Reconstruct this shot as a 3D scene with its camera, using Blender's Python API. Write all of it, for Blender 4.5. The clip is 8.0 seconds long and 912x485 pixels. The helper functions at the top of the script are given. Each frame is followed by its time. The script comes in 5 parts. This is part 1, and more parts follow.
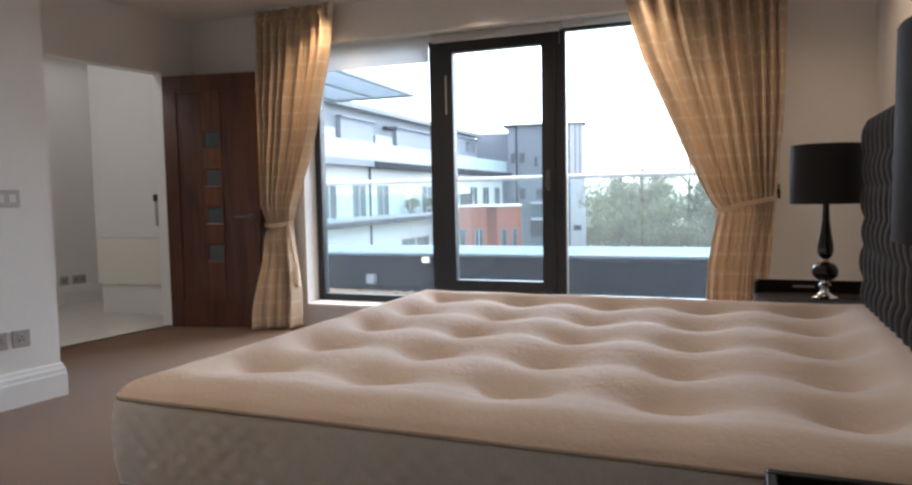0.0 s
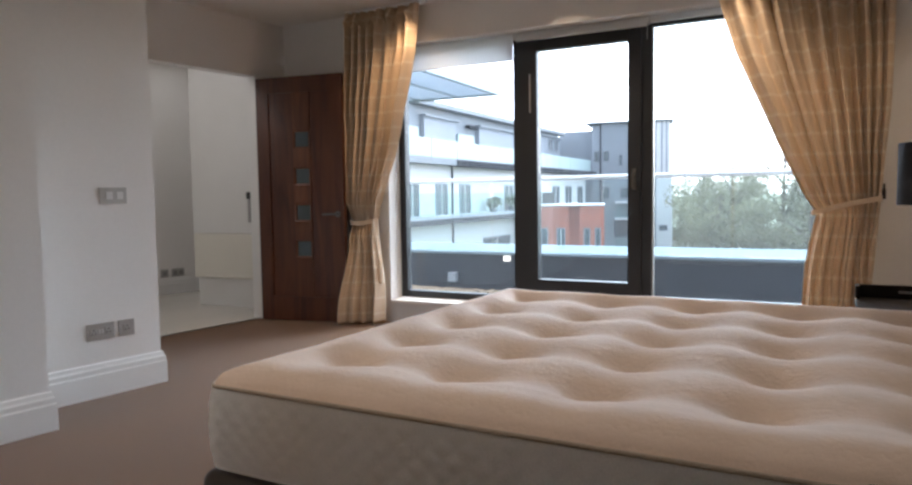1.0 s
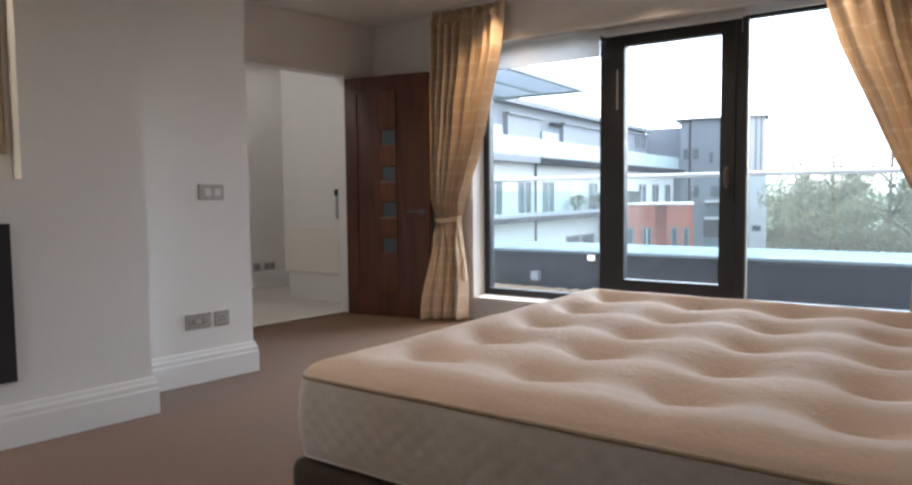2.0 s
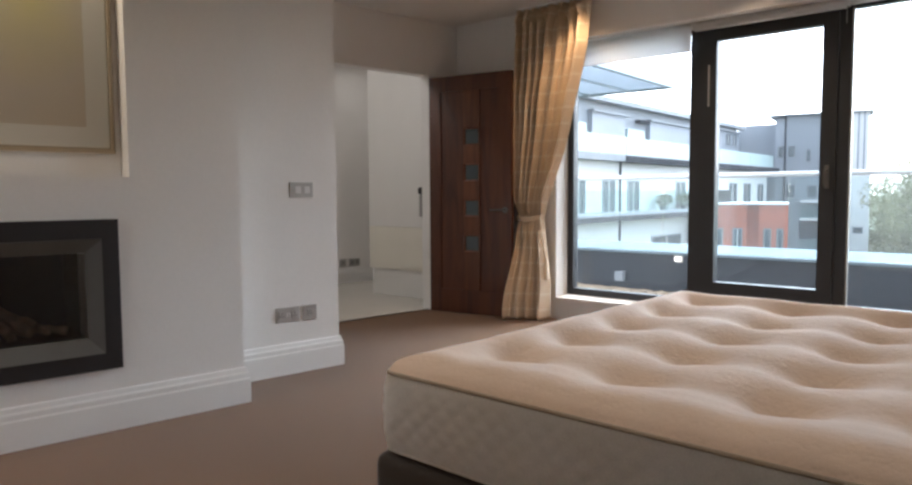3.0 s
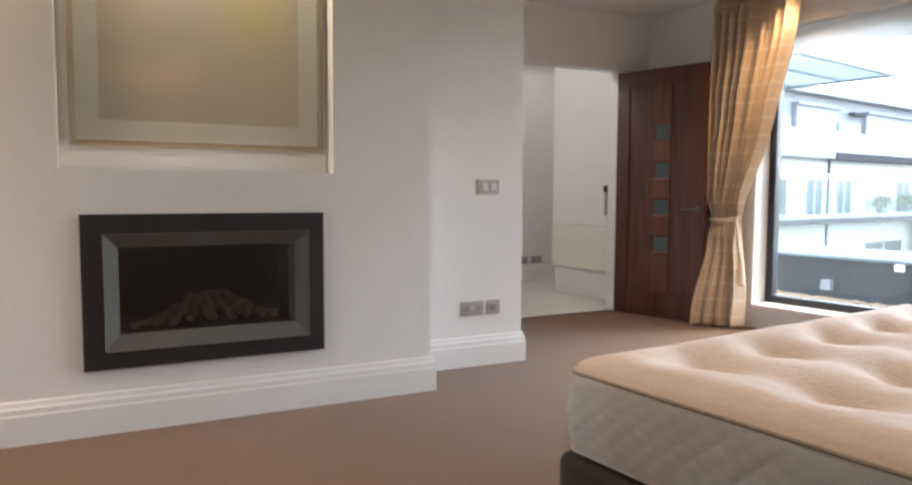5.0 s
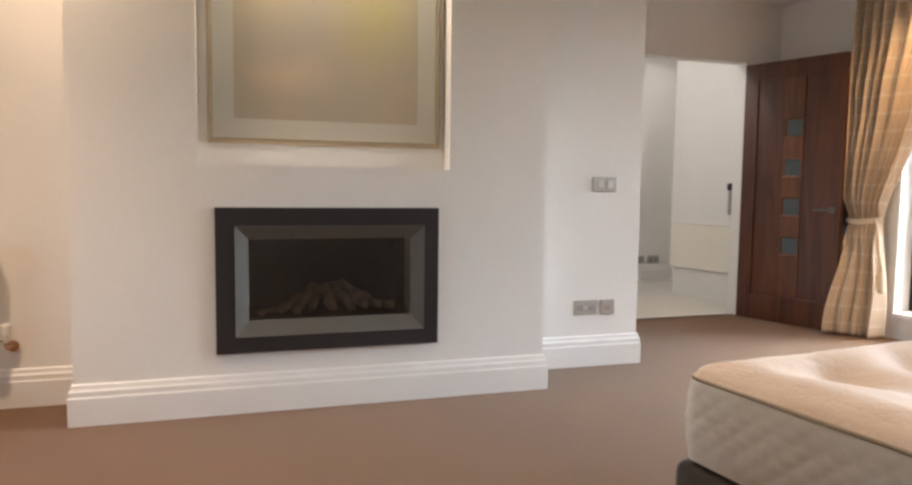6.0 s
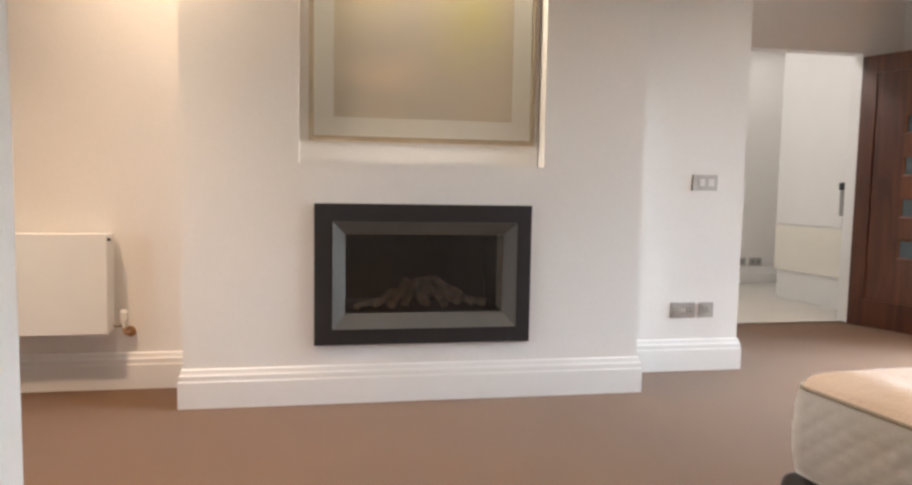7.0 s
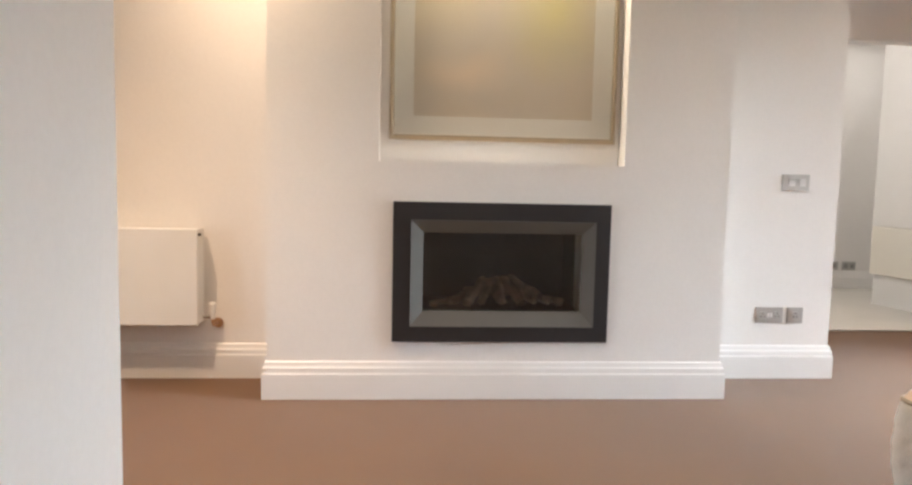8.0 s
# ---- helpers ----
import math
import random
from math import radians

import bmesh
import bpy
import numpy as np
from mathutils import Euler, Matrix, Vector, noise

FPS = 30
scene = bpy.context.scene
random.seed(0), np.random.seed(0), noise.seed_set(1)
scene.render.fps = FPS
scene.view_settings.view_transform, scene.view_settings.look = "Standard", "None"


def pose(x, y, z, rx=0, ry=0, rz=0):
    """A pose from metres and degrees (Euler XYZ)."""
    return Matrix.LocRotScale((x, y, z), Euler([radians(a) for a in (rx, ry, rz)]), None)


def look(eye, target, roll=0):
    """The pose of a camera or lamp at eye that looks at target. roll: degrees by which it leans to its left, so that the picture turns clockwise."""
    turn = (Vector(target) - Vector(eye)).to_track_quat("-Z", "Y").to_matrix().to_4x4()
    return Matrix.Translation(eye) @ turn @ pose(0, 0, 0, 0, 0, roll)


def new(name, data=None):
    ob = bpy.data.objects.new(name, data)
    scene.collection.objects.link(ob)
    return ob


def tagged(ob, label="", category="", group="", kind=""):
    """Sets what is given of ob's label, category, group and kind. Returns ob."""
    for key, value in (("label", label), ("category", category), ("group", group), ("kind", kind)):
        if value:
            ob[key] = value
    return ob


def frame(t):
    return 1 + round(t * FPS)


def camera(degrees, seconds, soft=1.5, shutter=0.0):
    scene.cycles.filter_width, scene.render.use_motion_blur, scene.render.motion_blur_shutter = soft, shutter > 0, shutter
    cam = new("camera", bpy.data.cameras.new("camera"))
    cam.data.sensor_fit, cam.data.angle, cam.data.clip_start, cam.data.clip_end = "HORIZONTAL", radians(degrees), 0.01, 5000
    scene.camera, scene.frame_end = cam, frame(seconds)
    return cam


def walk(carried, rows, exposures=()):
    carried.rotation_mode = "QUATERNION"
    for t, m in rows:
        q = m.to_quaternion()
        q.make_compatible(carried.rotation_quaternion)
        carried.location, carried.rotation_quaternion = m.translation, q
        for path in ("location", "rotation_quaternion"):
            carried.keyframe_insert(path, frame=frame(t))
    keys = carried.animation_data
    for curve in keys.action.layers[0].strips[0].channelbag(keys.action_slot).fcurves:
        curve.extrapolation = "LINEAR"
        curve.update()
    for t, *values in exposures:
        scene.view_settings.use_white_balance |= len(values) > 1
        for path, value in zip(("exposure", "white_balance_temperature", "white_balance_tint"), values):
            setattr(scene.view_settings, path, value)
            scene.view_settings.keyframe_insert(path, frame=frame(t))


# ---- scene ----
cam = camera(65.6, 8.0, soft=2.5)
PATH = [
    (0, pose(0.025, 0.029, 1.025, 86.23, 1.11, 28.68)),
    (0.5, pose(0.025, 0.023, 1.028, 86.19, 0.99, 31.72)),
    (1, pose(0.021, 0.023, 1.026, 86.23, 0.86, 35.27)),
    (2.5, pose(0.013, 0.014, 1.027, 86.08, 0.45, 45.19)),
    (3, pose(0.008, 0.012, 1.029, 86.05, 0.31, 48.55)),
    (3.5, pose(0.007, 0.008, 1.029, 85.99, 0.20, 52.03)),
    (4, pose(-0.005, 0.006, 1.027, 85.98, 0.06, 55.55)),
    (5.5, pose(-0.009, -0.008, 1.028, 85.73, -0.46, 67.57)),
    (6, pose(-0.012, -0.011, 1.029, 85.51, -0.70, 72.27)),
    (6.5, pose(-0.015, -0.018, 1.028, 85.33, -0.92, 76.20)),
    (7, pose(-0.018, -0.021, 1.028, 85.21, -1.01, 79.62)),
    (7.5, pose(-0.019, -0.026, 1.026, 85.10, -1.19, 82.83)),
    (8, pose(-0.021, -0.032, 1.028, 84.98, -1.24, 85.71)),
]
EXPOSURES = [(t, stops, kelvin, 10) for t, stops, kelvin in ((0.0, 2.88, 5650), (1.0, 2.87, 5650), (2.5, 2.84, 5800), (3.5, 3.15, 5850), (4.0, 3.3, 5850), (5.5, 3.64, 5900), (6.0, 3.78, 6000), (6.5, 3.91, 6000), (7.0, 4.01, 5900), (8.0, 4.14, 5950))]
walk(cam, PATH, EXPOSURES)

# ---- world, sun and lamps ----
world = bpy.data.worlds.new("overcast_sky")
scene.world = world
world.use_nodes = True
wn, wl = world.node_tree.nodes, world.node_tree.links
sky = wn.new("ShaderNodeTexSky")
sky.sky_type = "NISHITA"
sky.sun_disc = False
sky.sun_elevation, sky.sun_rotation = radians(50), radians(6)
sky.dust_density, sky.air_density = 2.0, 1.0
hue = wn.new("ShaderNodeHueSaturation")
hue.inputs["Saturation"].default_value = 0.26
wl.new(sky.outputs[0], hue.inputs["Color"])
wl.new(hue.outputs[0], wn["Background"].inputs["Color"])
wn["Background"].inputs["Strength"].default_value = 0.15

sun = new("sun", bpy.data.lights.new("sun", "SUN"))
sun.data.energy, sun.data.angle, sun.data.color = 0.5, radians(40), (1.0, 0.97, 0.93)
sun.matrix_basis = look((1.04, 9.9, 11.9), (0, 0, 0))

WARM = (1.0, 0.70, 0.42)
SOFT_WARM = (1.0, 0.90, 0.80)


def spot(name, x, y, z, watts, cone=100, blend=0.9, aim=None, color=WARM):
    ob = new(name, bpy.data.lights.new(name, "SPOT"))
    ob.data.energy, ob.data.spot_size, ob.data.spot_blend = watts, radians(cone), blend
    ob.data.color, ob.data.shadow_soft_size = color, 0.09
    ob.matrix_basis = look((x, y, z), aim or (x, y + 0.001, 0))
    return ob


CEIL = 2.52
# recessed lamps, all out of view: x, y, watts, cone, colour
# first and last four are added fill; the others follow glow on wall and curtain
DOWNLIGHTS = [(-2.30, -1.38, 12.5, 118, (1.0, 0.67, 0.40)), (-3.08, -0.84, 4.6, 150, (1.0, 0.70, 0.44)), (-3.36, 4.19, 6.0, 115, (1.0, 0.63, 0.33)), (-2.21, 4.36, 9.0, 110, WARM), (-1.10, 4.45, 6.5, 95, WARM),
              (-0.05, 4.15, 3.0, 120, WARM), (-1.9, 0.7, 1.5, 150, (1.0, 0.76, 0.53)), (-2.3, 2.6, 2.0, 172, SOFT_WARM), (-0.45, 1.6, 3.0, 130, (1.0, 0.81, 0.61))]

# ---- materials ----


def material(name, color, rough=0.6, metal=0.0, vary=0.06, scale=6.0, fine=0.0, fine_scale=220.0, bump=0.0, bump_scale=200.0,
             sheen=0.0, coat=0.0, spec=0.5, stretch=(1, 1, 1), random_tint=0.0):
    m = bpy.data.materials.new(name)
    m.use_nodes = True
    n, l = m.node_tree.nodes, m.node_tree.links
    p = n["Principled BSDF"]
    p.inputs["Roughness"].default_value, p.inputs["Metallic"].default_value = rough, metal
    p.inputs["Sheen Weight"].default_value, p.inputs["Coat Weight"].default_value = sheen, coat
    p.inputs["Specular IOR Level"].default_value = spec
    co = n.new("ShaderNodeTexCoord")
    mp = n.new("ShaderNodeMapping")
    mp.inputs["Scale"].default_value = stretch
    l.new(co.outputs["Object"], mp.inputs["Vector"])

    def noise_of(sc, detail):
        t = n.new("ShaderNodeTexNoise")
        t.inputs["Scale"].default_value, t.inputs["Detail"].default_value = sc, detail
        l.new(mp.outputs[0], t.inputs["Vector"])
        return t.outputs["Fac"]
    big = noise_of(scale, 4)
    small = noise_of(fine_scale, 2)
    ramp = n.new("ShaderNodeMapRange")
    ramp.inputs["From Min"].default_value, ramp.inputs["From Max"].default_value = 0.25, 0.75
    ramp.inputs["To Min"].default_value, ramp.inputs["To Max"].default_value = 1 - vary, 1 + vary
    l.new(big, ramp.inputs["Value"])
    ramp2 = n.new("ShaderNodeMapRange")
    ramp2.inputs["From Min"].default_value, ramp2.inputs["From Max"].default_value = 0.3, 0.7
    ramp2.inputs["To Min"].default_value, ramp2.inputs["To Max"].default_value = 1 - fine, 1 + fine
    l.new(small, ramp2.inputs["Value"])
    mul = n.new("ShaderNodeMath")
    mul.operation = "MULTIPLY"
    l.new(ramp.outputs[0], mul.inputs[0])
    l.new(ramp2.outputs[0], mul.inputs[1])
    value = mul.outputs[0]
    if random_tint:
        info = n.new("ShaderNodeObjectInfo")
        r3 = n.new("ShaderNodeMapRange")
        r3.inputs["To Min"].default_value, r3.inputs["To Max"].default_value = 1 - random_tint, 1 + random_tint
        l.new(info.outputs["Random"], r3.inputs["Value"])
        m2 = n.new("ShaderNodeMath")
        m2.operation = "MULTIPLY"
        l.new(value, m2.inputs[0])
        l.new(r3.outputs[0], m2.inputs[1])
        value = m2.outputs[0]
    vm = n.new("ShaderNodeVectorMath")
    vm.operation = "SCALE"
    vm.inputs[0].default_value = color
    l.new(value, vm.inputs["Scale"])
    l.new(vm.outputs[0], p.inputs["Base Color"])
    if bump:
        b = n.new("ShaderNodeBump")
        b.inputs["Strength"].default_value, b.inputs["Distance"].default_value = bump, 0.004
        l.new(noise_of(bump_scale, 3), b.inputs["Height"])
        l.new(b.outputs[0], p.inputs["Normal"])
    return m


def glass(name, tint, film=0.0, gloss_rough=0.02, ior=1.35):
    """Thin glass: clear with a Fresnel gloss; film is the share of milky white put in for dirt, haze and reflected
    light.
    """
    m = bpy.data.materials.new(name)
    m.use_nodes = True
    n, l = m.node_tree.nodes, m.node_tree.links
    n.remove(n["Principled BSDF"])
    clear, shine = n.new("ShaderNodeBsdfTransparent"), n.new("ShaderNodeBsdfGlossy")
    clear.inputs[0].default_value = (*tint, 1)
    shine.inputs["Roughness"].default_value = gloss_rough
    fres = n.new("ShaderNodeFresnel")
    fres.inputs["IOR"].default_value = ior
    mix = n.new("ShaderNodeMixShader")
    l.new(fres.outputs[0], mix.inputs[0])
    l.new(clear.outputs[0], mix.inputs[1])
    l.new(shine.outputs[0], mix.inputs[2])
    last = mix
    if film:
        milk = n.new("ShaderNodeBsdfTranslucent")
        milk.inputs[0].default_value = (0.85, 0.9, 0.92, 1)
        mix2 = n.new("ShaderNodeMixShader")
        mix2.inputs[0].default_value = film
        l.new(mix.outputs[0], mix2.inputs[1])
        l.new(milk.outputs[0], mix2.inputs[2])
        last = mix2
    l.new(last.outputs[0], n["Material Output"].inputs["Surface"])
    return m


def wood(name, dark, light, scale=1.0):
    m = material(name, light, 0.42, vary=0.15, scale=3, fine=0.08, coat=0.15, bump=0.08, bump_scale=120, stretch=(14, 14, 1))
    n, l = m.node_tree.nodes, m.node_tree.links
    p = n["Principled BSDF"]
    co = n.new("ShaderNodeTexCoord")
    mp = n.new("ShaderNodeMapping")
    mp.inputs["Scale"].default_value = (4 * scale, 4 * scale, 0.45 * scale)
    l.new(co.outputs["Object"], mp.inputs["Vector"])
    t = n.new("ShaderNodeTexNoise")
    t.inputs["Scale"].default_value, t.inputs["Detail"].default_value, t.inputs["Distortion"].default_value = 3.0, 6, 1.2
    l.new(mp.outputs[0], t.inputs["Vector"])
    r = n.new("ShaderNodeValToRGB")
    r.color_ramp.elements[0].position, r.color_ramp.elements[1].position = 0.32, 0.7
    r.color_ramp.elements[0].color, r.color_ramp.elements[1].color = (*dark, 1), (*light, 1)
    l.new(t.outputs["Fac"], r.inputs[0])
    l.new(r.outputs[0], p.inputs["Base Color"])
    return m


def curtain_cloth():
    m = material("curtain_cloth", (0.74, 0.59, 0.42), 0.55, vary=0.07, scale=5, fine=0.10, fine_scale=500, sheen=0.25, bump=0.15, bump_scale=600)
    n, l = m.node_tree.nodes, m.node_tree.links
    p = n["Principled BSDF"]
    base = p.inputs["Base Color"].links[0].from_socket
    uv = n.new("ShaderNodeUVMap")
    uv.uv_map = "cloth"
    sep = n.new("ShaderNodeSeparateXYZ")
    l.new(uv.outputs[0], sep.inputs[0])

    def lines(socket, pitch, width, strength):
        """Soft-edged woven stripes along one direction of the cloth."""
        a = n.new("ShaderNodeMath")
        a.operation = "PINGPONG"
        a.inputs[1].default_value = pitch / 2
        l.new(socket, a.inputs[0])
        b = n.new("ShaderNodeMapRange")
        b.interpolation_type = "SMOOTHSTEP"
        b.inputs["From Min"].default_value, b.inputs["From Max"].default_value = width * 0.25, width * 0.75
        b.inputs["To Min"].default_value, b.inputs["To Max"].default_value = strength, 0.0
        l.new(a.outputs[0], b.inputs["Value"])
        return b.outputs[0]
    across, down = lines(sep.outputs["Y"], 0.1235, 0.020, 0.50), lines(sep.outputs["X"], 0.115, 0.040, 0.10)
    most = n.new("ShaderNodeMath")
    most.operation = "MAXIMUM"
    l.new(across, most.inputs[0])
    l.new(down, most.inputs[1])
    mix = n.new("ShaderNodeMix")
    mix.data_type = "RGBA"
    mix.inputs[7].default_value = (0.90, 0.82, 0.68, 1)
    l.new(most.outputs[0], mix.inputs[0])
    l.new(base, mix.inputs[6])
    l.new(mix.outputs[2], p.inputs["Base Color"])
    trans = n.new("ShaderNodeBsdfTranslucent")
    l.new(mix.outputs[2], trans.inputs[0])
    ms = n.new("ShaderNodeMixShader")
    ms.inputs[0].default_value = 0.24
    l.new(p.outputs[0], ms.inputs[1])
    l.new(trans.outputs[0], ms.inputs[2])
    l.new(ms.outputs[0], n["Material Output"].inputs["Surface"])
    return m


def art_paint():
    """Soft washes: beige ground with a peach and an olive-yellow patch."""
    m = material("art_paint", (0.62, 0.55, 0.44), 0.7, vary=0.1, scale=4, fine=0.05)
    n, l = m.node_tree.nodes, m.node_tree.links
    p = n["Principled BSDF"]
    co = n.new("ShaderNodeTexCoord")
    t = n.new("ShaderNodeTexNoise")
    t.inputs["Scale"].default_value, t.inputs["Detail"].default_value, t.inputs["Roughness"].default_value = 2.6, 5, 0.55
    l.new(co.outputs["Object"], t.inputs["Vector"])
    r = n.new("ShaderNodeValToRGB")
    e = r.color_ramp.elements
    e[0].position, e[0].color = 0.36, (0.70, 0.62, 0.535, 1)
    e[1].position, e[1].color = 0.64, (0.75, 0.645, 0.52, 1)
    l.new(t.outputs["Fac"], r.inputs[0])
    colour = r.outputs[0]
    wobble = n.new("ShaderNodeVectorMath")
    wobble.operation = "MULTIPLY_ADD"
    wobble.inputs[1].default_value = (0.22, 0.22, 0.22)
    l.new(t.outputs["Color"], wobble.inputs[0])
    l.new(co.outputs["Object"], wobble.inputs[2])
    for (y, z), (ry, rz), tint, most in (((0.22, 0.60), (0.26, 0.34), (0.72, 0.63, 0.30), 0.55), ((-0.18, 0.31), (0.24, 0.12), (0.88, 0.72, 0.57), 0.6), ((-0.30, 0.70), (0.25, 0.25), (0.80, 0.68, 0.46), 0.4)):
        mp = n.new("ShaderNodeMapping")
        mp.vector_type = "TEXTURE"
        mp.inputs["Location"].default_value, mp.inputs["Scale"].default_value = (0.11, y + 0.11, z + 0.11), (1.0, ry, rz)
        l.new(wobble.outputs[0], mp.inputs["Vector"])
        g = n.new("ShaderNodeTexGradient")
        g.gradient_type = "SPHERICAL"
        l.new(mp.outputs[0], g.inputs["Vector"])
        f = n.new("ShaderNodeMath")
        f.operation = "MULTIPLY"
        f.inputs[1].default_value = most * 1.6
        f.use_clamp = True
        l.new(g.outputs["Fac"], f.inputs[0])
        mx = n.new("ShaderNodeMix")
        mx.data_type = "RGBA"
        mx.inputs[7].default_value = (*tint, 1)
        l.new(f.outputs[0], mx.inputs[0])
        l.new(colour, mx.inputs[6])
        colour = mx.outputs[2]
    l.new(colour, p.inputs["Base Color"])
    return m


def quilted():
    m = material("mattress_border", (0.71, 0.70, 0.67), 0.7, vary=0.05, scale=9, fine=0.08, fine_scale=350, sheen=0.3)
    n, l = m.node_tree.nodes, m.node_tree.links
    p = n["Principled BSDF"]
    co = n.new("ShaderNodeTexCoord")
    v = n.new("ShaderNodeTexVoronoi")
    v.inputs["Scale"].default_value = 38
    v.feature = "SMOOTH_F1"
    l.new(co.outputs["Object"], v.inputs["Vector"])
    b = n.new("ShaderNodeBump")
    b.inputs["Strength"].default_value, b.inputs["Distance"].default_value = 0.22, 0.004
    l.new(v.outputs["Distance"], b.inputs["Height"])
    l.new(b.outputs[0], p.inputs["Normal"])
    return m


def translucent(m, share, color):
    n, l = m.node_tree.nodes, m.node_tree.links
    t = n.new("ShaderNodeBsdfTranslucent")
    t.inputs[0].default_value = (*color, 1)
    ms = n.new("ShaderNodeMixShader")
    ms.inputs[0].default_value = share
    l.new(n["Principled BSDF"].outputs[0], ms.inputs[1])
    l.new(t.outputs[0], ms.inputs[2])
    l.new(ms.outputs[0], n["Material Output"].inputs["Surface"])
    return m


def glowing(name, color, strength):
    m = bpy.data.materials.new(name)
    m.use_nodes = True
    p = m.node_tree.nodes["Principled BSDF"]
    p.inputs["Emission Color"].default_value, p.inputs["Emission Strength"].default_value = (*color, 1), strength
    return m


